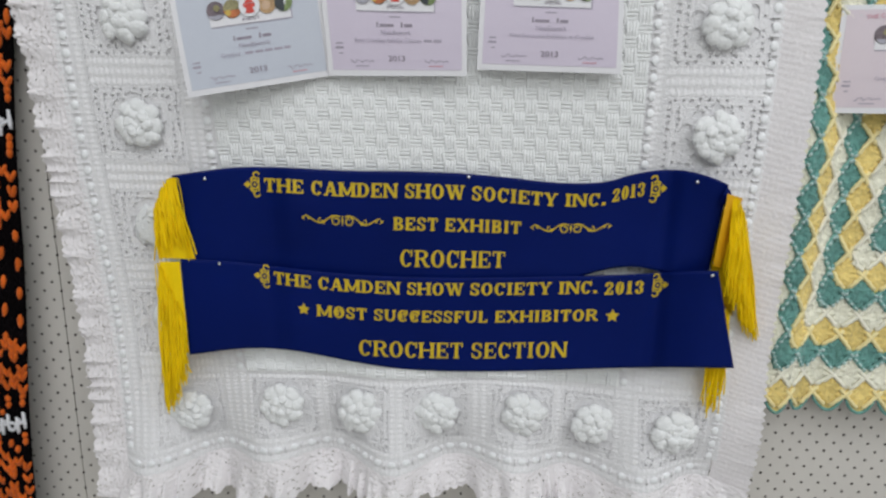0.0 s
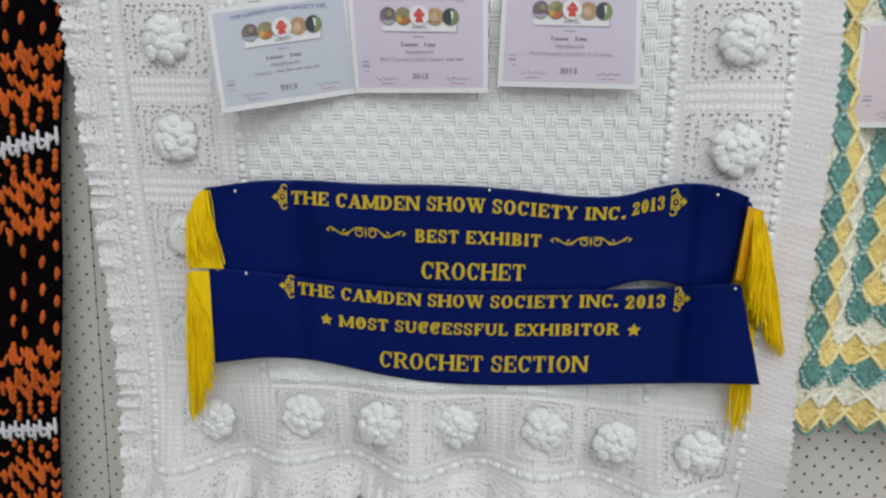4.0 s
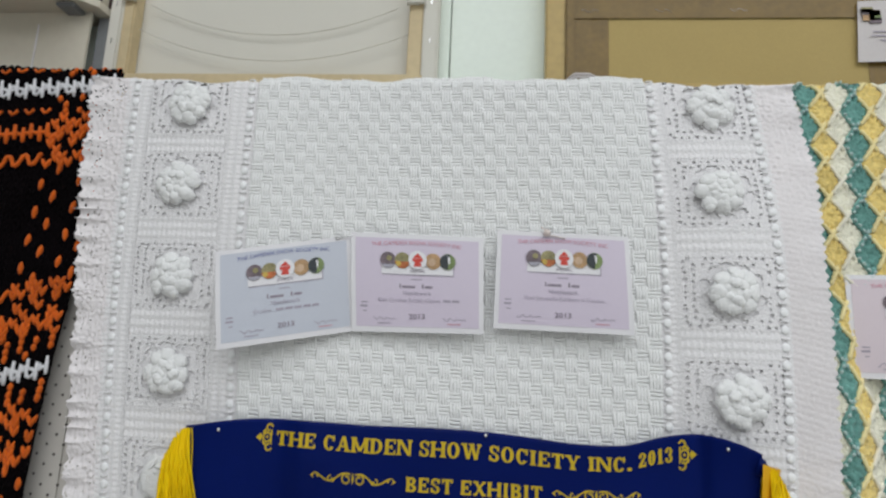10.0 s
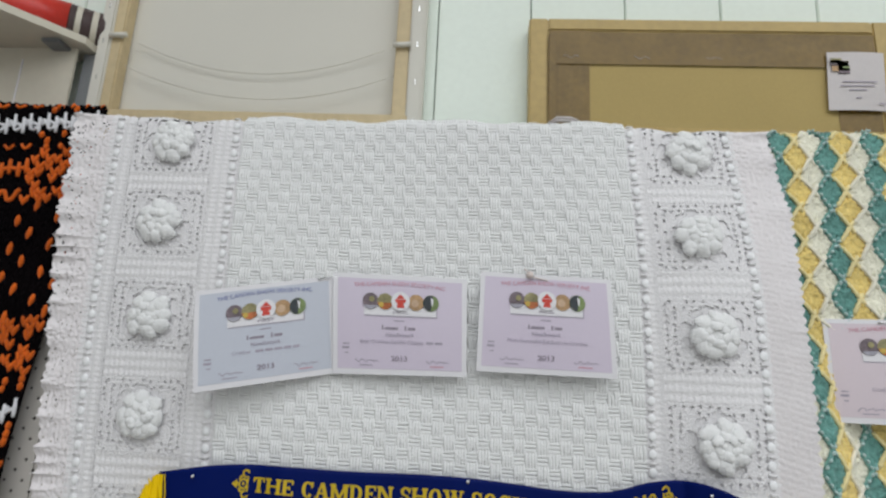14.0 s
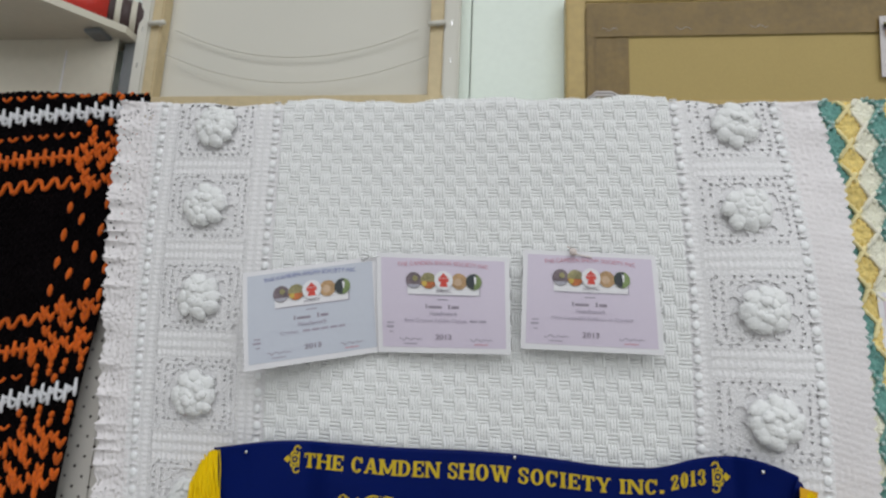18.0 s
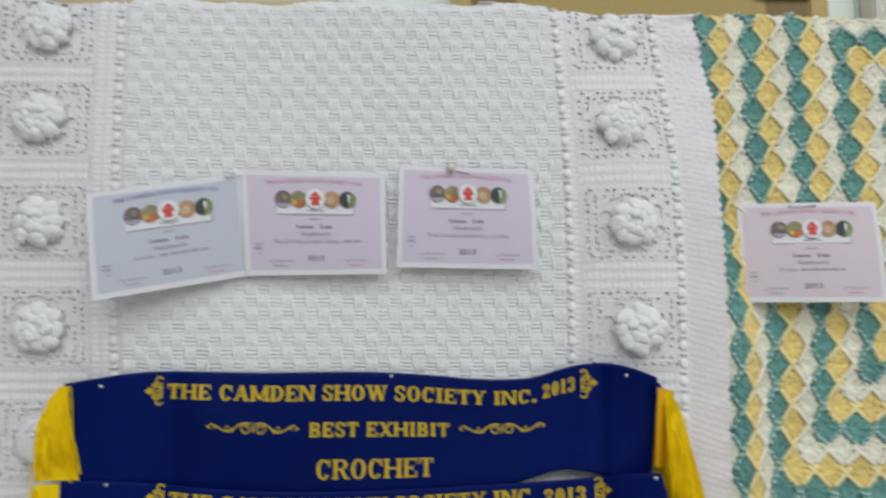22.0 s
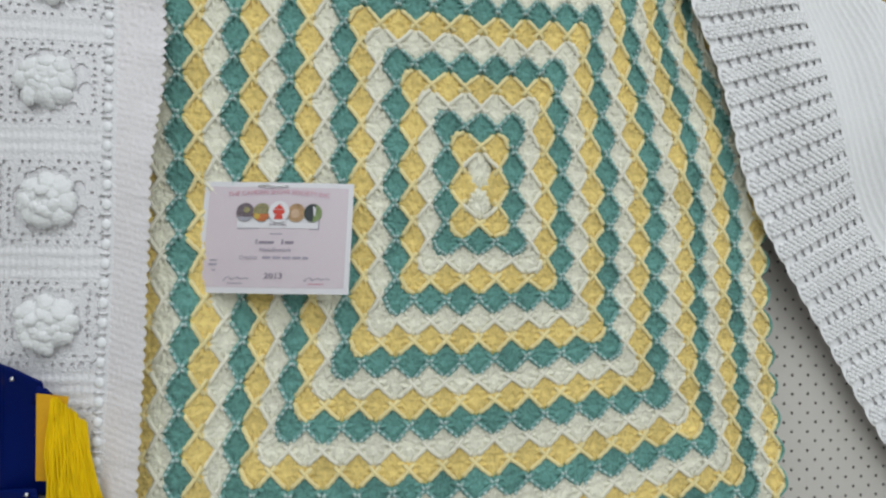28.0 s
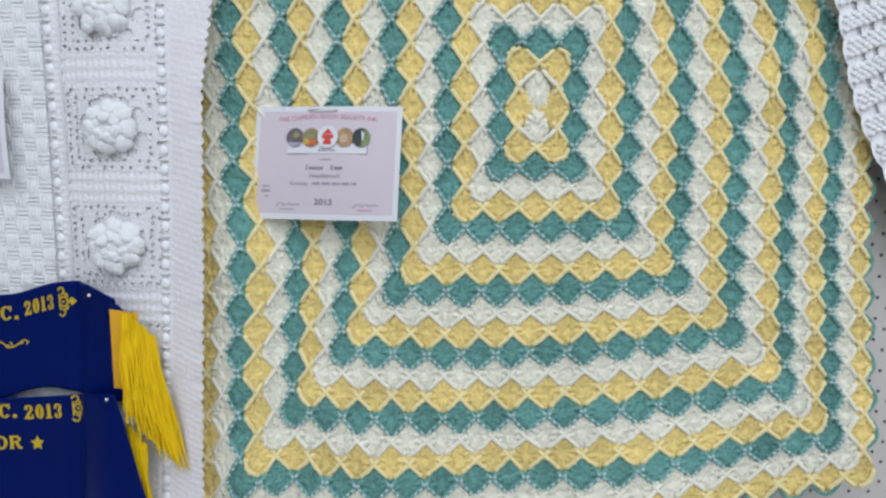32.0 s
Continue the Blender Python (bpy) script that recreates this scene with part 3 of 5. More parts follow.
def diamond(soup, m, n, k, rnd):
    """One shell of round k, ribbed like a fan of trebles and pinched at its heart: its outer edge is a blunt point, its inner
    edge fits between two points of the round before."""
    ways = outward(m, n, k)
    a, gi, gj = SLOPE / 2, 20, 12
    if len(ways) == 1:
        w = np.array(ways[0])
        side = np.array((w[1], -w[0]))
        half = 0.72 if k == 0 else 1.0
        outer = [(-half, 0.5 - a), (0, 0.5 + a), (half, 0.5 - a)]
        inner = [(-half, -0.5 + a), (0, -0.5 - a), (half, -0.5 + a)] if k else [(-0.5, -1), (0, -1), (0.5, -1)]
    else:
        w, side = np.array(ways[0]), np.array(ways[1])
        outer, inner = CORNER_OUT, CORNER_IN
    heart = (between(outer, 0.5) + between(inner, 0.5)) / 2
    spin, puff = rnd.uniform(0, 6.28), 0.0036 * rnd.uniform(0.85, 1.15)
    verts = []
    for j in range(gj + 1):
        for i in range(gi + 1):
            u, v = i / gi, j / gj
            p = between(inner, u) * (1 - v) + between(outer, u) * v
            p = heart + (p - heart) * (1.07 if k else 1.0)
            rim = max(abs(2 * u - 1) ** 1.5, abs(2 * v - 1))
            d = p - heart
            r = math.hypot(*d)
            h = puff * (1 - rim ** 4) - 0.0032 * math.exp(-(r / 0.2) ** 2) - (0.001 if k == 0 else 0)
            h += 0.0025 * math.cos(11 * math.atan2(d[1], d[0]) + spin) * (1 - rim ** 4) * min(1, r * 2.5) + rnd.uniform(-0.0008, 0.0008)
            q = side * p[0] + w * p[1]
            verts.append(yellow_at(m + q[0], n + q[1], h))
    soup.put(verts, [(j * (gi + 1) + i, j * (gi + 1) + i + 1, (j + 1) * (gi + 1) + i + 1, (j + 1) * (gi + 1) + i) for j in range(gj) for i in range(gi)])


def outward(m, n, k):
    """The ways in which a diamond of round k points out."""
    ways = []
    if abs(n) - 1 == k:
        ways.append((0, 1 if n > 0 else -1))
    if abs(m) == k and k > 0:
        ways.append((1 if m > 0 else -1, 0))
    return ways


def cords(soup, m, n, k, rnd, dashed):
    """Raised stitches along the two outer edges of a shell."""
    ways, a = outward(m, n, k), SLOPE / 2
    if len(ways) == 1:
        w = np.array(ways[0])
        side, outer = np.array((w[1], -w[0])), [(-1, 0.5 - a), (0, 0.5 + a), (1, 0.5 - a)]
    else:
        w, side, outer = np.array(ways[0]), np.array(ways[1]), CORNER_OUT
    pts = [side * p[0] + w * p[1] for p in outer]
    runs = [(pts[1], pts[0]), (pts[1], pts[2])] if len(pts) == 3 else [(pts[1], pts[0]), (pts[1], pts[2]), (pts[3], pts[2]), (pts[3], pts[4])]
    for p, q in runs:
        p, q = p * 0.97 + (rnd.uniform(-0.05, 0.05), rnd.uniform(-0.05, 0.05)), q * 0.97 + (rnd.uniform(-0.04, 0.04), rnd.uniform(-0.04, 0.04))
        pts = [p + (q - p) * t for t in np.linspace(0.17, 1.38, 9)]
        if dashed:
            for i in range(0, 8, 2):
                c = (pts[i] + pts[i + 1]) / 2
                tube(soup, [yellow_at(m + pts[i][0], n + pts[i][1], 0.0066), yellow_at(m + c[0], n + c[1], 0.0080), yellow_at(m + pts[i + 1][0], n + pts[i + 1][1], 0.0066)], [0.0014, 0.0026, 0.0014], 5)
        else:
            across = np.array((q[1] - p[1], p[0] - q[0]))
            across = across / (np.linalg.norm(across) or 1)
            for s in (0.0,):
                line = [yellow_at(m + c[0] + across[0] * s, n + c[1] + across[1] * s, 0.0024 + 0.0022 * math.sin(math.pi * i / 8) + rnd.uniform(-0.0006, 0.0006)) for i, c in enumerate(pts)]
                tube(soup, line, [0.0029 + 0.0009 * (i % 2) for i in range(9)], 5)


bavarian = thing("crochet_blanket", 1.06, 0.0, 0.90, "yellow, cream and teal diamond-stitch blanket over a screen", "blanket", "blankets on the screens")
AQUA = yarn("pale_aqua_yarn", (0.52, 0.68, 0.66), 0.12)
# yellow and teal cords: paler yarn colours stand for light on raised stitches
LIT_YELLOW = yarn("lit_yellow_cord", (0.92, 0.79, 0.41), 0.10, 190.0)
LIT_TEAL = yarn("lit_teal_cord", (0.20, 0.41, 0.375), 0.20, 190.0)
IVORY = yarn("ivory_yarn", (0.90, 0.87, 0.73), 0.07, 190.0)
COLOURS = [(CREAM, IVORY, "cream"), (YELLOW, LIT_YELLOW, "golden yellow"), (TEAL, LIT_TEAL, "teal green")]
UNDER = yarn("mixed_yarn_backs", (0.52, 0.55, 0.42), 0.2, 190.0)
rnd = random.Random(11)
LAST = 19
verts, faces = sheet(76, 72, lambda u, v: yellow_at(-19.2 + 38.4 * u, -20.2 + 35.2 * v, -0.0030))
mesh_ob("backing", verts, faces, UNDER, bavarian, "backs of the yellow, cream and teal stitches", True)
for k in range(LAST + 1):
    body, tie, word = COLOURS[k % 3]
    rest = Soup()
    for n in range(-k - 1, min(k + 1, 15) + 1):
        for m in range(-k, k + 1):
            if (m + n) % 2 == 0 or max(abs(m), abs(n) - 1) != k:
                continue
            cell = Soup() if k <= 11 else rest
            cell.slot = 0
            diamond(cell, m, n, k, rnd)
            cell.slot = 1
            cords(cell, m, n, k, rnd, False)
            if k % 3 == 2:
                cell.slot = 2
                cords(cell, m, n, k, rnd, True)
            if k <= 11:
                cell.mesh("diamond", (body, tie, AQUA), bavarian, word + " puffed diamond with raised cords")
    if rest.count:
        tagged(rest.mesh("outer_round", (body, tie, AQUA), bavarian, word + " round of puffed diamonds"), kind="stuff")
edging = Soup()


def scallop(c, t, side):
    """The outline of the outermost round, t from -1 to 1 across one scallop."""
    return 0.5 - SLOPE / 2 + (SLOPE + 0.10) * math.cos(t * math.pi / 2) ** 0.8


def rim_line(cells, place):
    fill = Soup()
    line = []
    for c in cells:
        ts = np.linspace(-1, 1, 11)
        line += [place(c + t, scallop(c, t, 1), 0.003) for t in ts[:-1]]
        for t0, t1 in zip(ts, ts[1:]):
            low = lambda t: 0.5 + SLOPE / 2 - SLOPE * abs(t) - 0.08
            fill.put([place(c + t0, low(t0), 0.0035), place(c + t1, low(t1), 0.0035), place(c + t1, scallop(c, t1, 1), 0.0018), place(c + t0, scallop(c, t0, 1), 0.0018)], [(0, 1, 2, 3)])
    tube(edging, line, 0.0026, 6)
    fill.mesh("scallop_fill", YELLOW, bavarian)


rim_line(range(-17, 19, 2), lambda s, t, lift: yellow_at(s, -20 - t, lift))
rim_line(range(-18, 14, 2), lambda s, t, lift: yellow_at(19 + t, s, lift))
rim_line(range(-18, 14, 2), lambda s, t, lift: yellow_at(-19 - t, s, lift))
edging.mesh("scalloped_edging", TEAL, bavarian, "thin teal scalloped edging")
keep_world(bavarian)


# ---- prize sashes ----
def flat_text(body, width, height, bold=0.0):
    """Letters as flat triangles in a frame of that width and height, from the origin."""
    cu = bpy.data.curves.new("lettering", "FONT")
    cu.body, cu.size, cu.resolution_u, cu.offset = body, 1.0, 3, bold
    ob = bpy.data.objects.new("lettering", cu)
    scene.collection.objects.link(ob)
    me = ob.evaluated_get(bpy.context.evaluated_depsgraph_get()).to_mesh()
    v = np.array([p.co[:] for p in me.vertices])
    f = [tuple(p.vertices) for p in me.polygons]
    bpy.data.objects.remove(ob)
    bpy.data.curves.remove(cu)
    lo, hi = v.min(0), v.max(0)
    v = (v - lo) / np.maximum(hi - lo, 1e-6) * (width, height, 0)
    return v, f


SASH_TOP = spline([-0.42, -0.314, -0.253, -0.15, -0.059, 0.04, 0.11, 0.2, 0.29, 0.325, 0.355, 0.385, 0.417, 0.486, 0.545, 0.62], [1.1780, 1.1870, 1.1971, 1.2027, 1.2000, 1.2009, 1.2006, 1.1958, 1.1891, 1.1898, 1.1932, 1.2024, 1.2101, 1.2100, 1.1900, 1.1500])
SASH_MID = spline([-0.42, -0.317, -0.253, -0.098, 0.102, 0.300, 0.400, 0.458, 0.534, 0.62], [1.050, 1.052, 1.051, 1.038, 1.033, 1.041, 1.047, 1.052, 1.056, 1.050])
SASH_LOW = spline([-0.42, -0.315, -0.214, -0.12, -0.045, 0.03, 0.152, 0.311, 0.495, 0.583, 0.62], [0.8790, 0.8880, 0.9029, 0.8985, 0.8855, 0.8755, 0.8736, 0.8820, 0.8923, 0.8940, 0.8960])
SLIT = spline([-0.42, 0.24, 0.32, 0.37, 0.42, 0.465, 0.62], [-0.018, -0.016, -0.002, 0.011, 0.010, -0.003, -0.016])


SASH_OUT = spline([-0.42, -0.30, -0.235, -0.20, -0.15, -0.10, -0.04, 0.03, 0.10, 0.20, 0.33, 0.40, 0.475, 0.52, 0.545, 0.62], [-0.034, -0.033, -0.031, -0.029, -0.032, -0.022, -0.019, -0.018, -0.017, -0.017, -0.018, -0.024, -0.047, -0.066, -0.070, -0.062])


def sash_y(x, which):
    return SASH_OUT(x) + 0.008 * bump(x, 0.450, 0.014) + 0.009 * bump(x, -0.165, 0.022) - 0.002 * math.sin(17 * x + 0.6 + 1.1 * which) - 0.007 * which


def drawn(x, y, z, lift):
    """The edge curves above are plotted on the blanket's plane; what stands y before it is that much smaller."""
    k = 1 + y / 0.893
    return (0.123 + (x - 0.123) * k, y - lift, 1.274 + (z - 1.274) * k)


def upper_sash(x, d, lift=0.0):
    """The upper sash at x, d below its top edge, where its full depth is 0.15."""
    y = sash_y(x, 0) + 0.17 * d * step(0.44, 0.54, x) - 0.002 * math.sin(d * 30 + x * 7)
    y += bump(x, -0.135, 0.050) * (0.017 * step(0.045, 0.135, d) - 0.010)
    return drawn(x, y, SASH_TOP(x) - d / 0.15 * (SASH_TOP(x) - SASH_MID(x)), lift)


def lower_sash(x, d, lift=0.0):
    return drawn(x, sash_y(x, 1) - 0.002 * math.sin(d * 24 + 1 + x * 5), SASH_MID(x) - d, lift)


def sash_cloth(parent, at, left, right, depth):
    """left, right: the end's x at a share v of the depth; depth(x)."""
    nu, nv, t = 170, 30, 0.0012
    verts, faces = [], []
    for s in (0, 1):
        for j in range(nv + 1):
            v = j / nv
            for i in range(nu + 1):
                u = i / nu
                x = left(v) + (right(v) - left(v)) * u
                p = at(x, depth(x) * v)
                verts.append((p[0], p[1] + s * t, p[2]))
    n = (nu + 1) * (nv + 1)
    for j in range(nv):
        for i in range(nu):
            k = j * (nu + 1) + i
            faces.append((k, k + nu + 1, k + nu + 2, k + 1))
            faces.append((n + k, n + k + 1, n + k + nu + 2, n + k + nu + 1))
    rim = list(range(nu + 1)) + [(j + 1) * (nu + 1) - 1 for j in range(1, nv + 1)] + [nv * (nu + 1) + i for i in range(nu - 1, -1, -1)] + [j * (nu + 1) for j in range(nv - 1, 0, -1)]
    for a, b in zip(rim, rim[1:] + rim[:1]):
        faces.append((a, b, n + b, n + a))
    return mesh_ob("sash_cloth", verts, faces, BLUE_SATIN, parent, "navy blue satin", True)


LETTER_WIDTH = {"A": 0.98, "B": 0.84, "C": 0.86, "D": 0.92, "E": 0.84, "F": 0.80, "H": 1.0, "I": 0.50, "L": 0.78, "M": 1.18, "N": 1.0, "O": 0.92, "R": 0.96, "S": 0.74, "T": 0.86, "U": 0.94, "W": 1.32, "X": 0.96, "Y": 0.96, ".": 0.30, "0": 0.66, "1": 0.52, "2": 0.66, "3": 0.66, " ": 0.40}


def letter(c, s, t, g, curl):
    """A slab-serif capital as convex pieces, one unit high: s the stems' width, t the thin strokes', g how far the serifs reach."""
    w, out = LETTER_WIDTH[c] - 0.14, []

    def bar(x0, x1, y0, y1):
        out.append([(x0, y0), (x1, y0), (x1, y1), (x0, y1)])

    def slab(x, wide, top):
        if g:
            y = 1 - t if top else 0
            bar(x - g, x + wide + g, y, y + t)

    def stem(x, top=True, foot=True, wide=0):
        wide = wide or s
        bar(x, x + wide, 0, 1)
        if top:
            slab(x, wide, True)
        if foot:
            slab(x, wide, False)

    def slant(x0, y0, x1, y1, wide):
        out.append([(x0, y0), (x0 + wide, y0), (x1 + wide, y1), (x1, y1)])

    def arc(cx, cy, rx, ry, a0, a1, side=0, flat=0):
        side, flat = side or s, flat or t
        n = max(3, int(abs(a1 - a0) / 0.32))
        for i in range(n):
            a, b = a0 + (a1 - a0) * i / n, a0 + (a1 - a0) * (i + 1) / n
            p = lambda q, k: (cx + (rx - k * side) * math.cos(q), cy + (ry - k * flat) * math.sin(q))
            out.append([p(a, 0), p(b, 0), p(b, 1), p(a, 1)])

    pi = math.pi
    if c in "TI":
        stem(w / 2 - s / 2, c == "I")
    if c == "T":
        bar(0, w, 1 - t, 1)
        for x in (0, w - t * 0.8):
            bar(x, x + t * 0.8, 0.70, 1 - t)
    if c == "U":
        for x, wide in ((0.03, s), (w - 0.03 - s * 0.8, s * 0.8)):
            bar(x, x + wide, 0.34, 1)
            slab(x, wide, True)
        arc(w / 2, 0.35, w / 2 - 0.03, 0.36, pi, 2 * pi)
    if c in "HMN":
        side = s if c in "HM" else s * 0.75
        stem(0, True, True, side)
        stem(w - side, True, c != "N", side)
        if c == "H":
            bar(s, w - s, 0.5 - t / 2, 0.5 + t / 2)
        if c == "N":
            slant(w - side - 0.05, 0, 0, 1, s * 1.1)
        if c == "M":
            slant(w / 2 - s * 0.4, 0.1, 0.02, 1, s * 0.8)
            slant(w / 2 - s * 0.4, 0.1, w - 0.02 - s * 0.8, 1, s * 0.8)
    if c in "EFL":
        stem(0.04, c == "L", True)
        if c != "L":
            bar(0.04, w, 1 - t, 1)
            bar(w - t * 0.8, w, 0.70, 1 - t)
            bar(s, w * 0.72, 0.5 - t / 2, 0.5 + t / 2)
            bar(w * 0.72 - t * 0.7, w * 0.72, 0.36, 0.64)
        if c != "F":
            bar(0.04, w, 0, t)
            bar(w - t * 0.8, w, t, 0.32)
    if c in "DBR":
        stem(0.04)
        if c == "D":
            bar(0.04, w * 0.5, 1 - t, 1), bar(0.04, w * 0.5, 0, t)
            arc(w * 0.45, 0.5, w * 0.55, 0.5, -pi / 2, pi / 2)
        else:
            for y in (1 - t, 0.5 - t / 2) + ((0,) if c == "B" else ()):
                bar(0.04, w * 0.55, y, y + t)
            arc(w * 0.52, 0.735, w * 0.42, 0.265, -pi / 2, pi / 2)
            if c == "B":
                arc(w * 0.52, 0.255, w * 0.48, 0.265, -pi / 2, pi / 2)
            else:
                slant(w - s * 1.05, 0, w * 0.42, 0.5, s)
                bar(w - s * 1.05, w + g, 0, t)
    if c in "CO0":
        a0, a1 = (0.75, 2 * pi - 0.6) if c == "C" else (0, 2 * pi)
        arc(w / 2, 0.5, w / 2, 0.52, a0, a1)
        if c == "C":
            bar(w - t * 1.1, w - t * 0.1, 0.62, 1.0)
        if curl and c != "0":
            arc(w * 0.55, 0.50, w * 0.27, 0.26, -0.6, 4.6, t * 0.9, t * 0.9)
    if c in "S23":
        if c == "S":
            arc(w / 2, 0.745, w / 2, 0.275, 0.35, 1.5 * pi, s * 0.85, t), arc(w / 2, 0.26, w / 2, 0.28, -pi + 0.35, pi / 2, s * 0.85, t)
            bar(w - t, w, 0.66, 0.96), bar(0, t, 0.05, 0.36)
        else:
            arc(w / 2, 0.73, w / 2, 0.28, -pi / 2 if c == "3" else -0.6, pi - 0.3, s * 0.85, t)
            arc(w * 0.22, 0.74, w * 0.20, 0.11, 0, 2 * pi, w * 0.19, 0.10)
        if c == "3":
            arc(w / 2, 0.26, w / 2, 0.28, -pi + 0.3, pi / 2, s * 0.85, t)
            arc(w * 0.22, 0.24, w * 0.20, 0.11, 0, 2 * pi, w * 0.19, 0.10)
        if c == "2":
            slant(0, t * 0.6, w - s * 1.15, 0.60, s * 0.9), bar(0, w, 0, t * 1.3), bar(w - t * 0.8, w, 0, 0.32)
    if c in "AXY":
        if c == "A":
            slant(0.04, 0, w / 2 - t * 0.7, 1, t), slant(w - s - 0.04, 0, w / 2 - s / 2, 1, s * 1.05), bar(w * 0.25, w * 0.72, 0.27, 0.27 + t)
            slab(0.03, t, False), slab(w - s - 0.04, s, False)
        if c == "X":
            slant(w - s - 0.03, 0, 0.03, 1, s), slant(0.05, 0, w - t - 0.05, 1, t)
            slab(0.05, t, False), slab(w - s - 0.03, s, False), slab(0.03, s, True), slab(w - t - 0.05, t, True)
        if c == "Y":
            slant(w / 2 - s / 2, 0.42, 0.03, 1, s), slant(w / 2, 0.42, w - t - 0.05, 1, t), bar(w / 2 - s / 2, w / 2 + s / 2, 0, 0.45)
            slab(w / 2 - s / 2, s, False), slab(0.03, s, True), slab(w - t - 0.05, t, True)
    if c == "W":
        for x0, x1, wide in ((w * 0.26, 0.02, s), (w * 0.30, w * 0.48, t), (w * 0.68, w * 0.40, s), (w * 0.72, w - t - 0.03, t)):
            slant(x0, 0, x1, 1, wide)
        slab(0.02, s, True), slab(w * 0.42, s, True), slab(w - t - 0.03, t, True)
    if c == "1":
        bar(w / 2 - s / 2, w / 2 + s / 2, 0, 1), bar(0, w, 0, t), slant(w / 2 - s / 2, 0.80, w / 2 - s / 2 - 0.10, 0.72, s)
    if c == ".":
        bar(0, s * 1.1, 0, s * 1.1)
    return out


# stem, thin stroke and serif reach of the three faces on the sashes
FACES = {"slab": (0.225, 0.125, 0.075), "fancy": (0.22, 0.15, 0.035), "roman": (0.20, 0.095, 0.065)}


def print_line(parent, at, body, x0, x1, base, height, face, curls=()):
    """One line of gold capitals between x0 and x1, standing base below the sash's edge; curls: letters with a curl inside."""
    s, t, g = FACES[face]
    x, placed = 0.0, []
    for i, c in enumerate(body):
        if c != " ":
            placed += [[(x + px, py) for px, py in poly] for poly in letter(c, s, t, g, i in curls)]
        x += LETTER_WIDTH[c]
    k = (x1 - x0) / (x - 0.14)
    verts, faces = [], []
    for i, poly in enumerate(placed):
        faces.append(tuple(range(len(verts), len(verts) + len(poly))))
        verts += [at(x0 + px * k, base - py * height, 0.0010 + 0.00007 * (i % 9)) for px, py in poly]
    mesh_ob("gold_lettering", verts, faces, GOLD_PRINT, parent, "printed gold capitals")


def shape_print(parent, at, name, polygons):
    verts, faces = [], []
    for poly in polygons:
        faces.append(tuple(range(len(verts), len(verts) + len(poly))))
        verts += [at(x, d, 0.0009) for x, d in poly]
    mesh_ob(name, verts, faces, GOLD_PRINT, parent)


def ribbon_poly(pts, w):
    """A thin line as a run of small quads."""
    out = []
    for (x0, d0), (x1, d1) in zip(pts, pts[1:]):
        k = math.hypot(x1 - x0, d1 - d0) or 1e-6
        nx, nd = -(d1 - d0) / k * w / 2, (x1 - x0) / k * w / 2
        out.append([(x0 + nx, d0 + nd), (x1 + nx, d1 + nd), (x1 - nx, d1 - nd), (x0 - nx, d0 - nd)])
    return out


def scroll(parent, at, x0, x1, d):
    """A long flourish: a slim leaf at the middle between two spirals, tendrils that wave outwards and arrow leaves at the ends."""
    c, half, polys = (x0 + x1) / 2, (x1 - x0) / 2, []
    polys.append([(c, d - 0.0085), (c + 0.0018, d), (c, d + 0.0085), (c - 0.0018, d)])
    for s in (-1, 1):
        def curl(u, v, r, a0, a1):
            return [(c + s * (half * u + r * (1 - 0.62 * i / 15) * math.cos(a0 + (a1 - a0) * i / 15)), d + v + r * (1 - 0.62 * i / 15) * math.sin(a0 + (a1 - a0) * i / 15)) for i in range(16)]
        polys += ribbon_poly(curl(0.15, 0.001, 0.0082, -2.4, 5.4), 0.0021)
        polys += ribbon_poly([(c + s * half * t, d - 0.0068 * math.sin((t - 0.12) / 0.74 * 2 * math.pi + 0.9) * (1 - 0.45 * t)) for t in np.linspace(0.12, 0.90, 22)], 0.0021)
        polys += ribbon_poly(curl(0.52, 0.0025, 0.0046, -1.6, 4.2), 0.0017)
        polys += ribbon_poly([(c + s * half * 0.40, d + 0.001), (c + s * half * 0.47, d + 0.0065)], 0.0018)
        polys.append([(c + s * half, d), (c + s * half * 0.90, d - 0.0042), (c + s * half * 0.93, d), (c + s * half * 0.90, d + 0.0042)])
        polys.append([(c + s * half * (0.82 + 0.025 * math.cos(t)), d + 0.0022 * math.sin(t)) for t in np.linspace(0, 5.5, 7)])
    shape_print(parent, at, "gold_scroll", polys)


def finial(parent, at, x, d, s):
    """A pierced leaf that ends a line: a pointed tip, a ringed heart and a leaf and a curl above and below; s: the way it points."""
    q = lambda u, v: (x + s * u, d + v)
    polys = []
    ring = [(0.0062 * math.cos(t) - 0.001, 0.0066 * math.sin(t)) for t in np.linspace(0, 2 * math.pi, 11)]
    polys += ribbon_poly([q(*a) for a in ring], 0.0026)
    polys.append([q(0.0022 * math.cos(t) - 0.001, 0.0022 * math.sin(t)) for t in np.linspace(0, 5.3, 6)])
    polys.append([q(0.0165, 0), q(0.0095, -0.0058), q(0.0062, 0), q(0.0095, 0.0058)])
    for k in (-1, 1):
        polys.append([q(0.0070, k * 0.0048), q(0.0050, k * 0.0105), q(-0.0005, k * 0.0120), q(0.0020, k * 0.0075)])
        polys += ribbon_poly([q(-0.0040 + 0.0046 * math.cos(t), k * (0.0140 + 0.0046 * math.sin(t))) for t in np.linspace(-1.7, 3.0, 9)], 0.0026)
        polys += ribbon_poly([q(-0.0072, k * v) for v in (0.0015, 0.0060, 0.0105)], 0.0024)
    shape_print(parent, at, "gold_finial", polys)


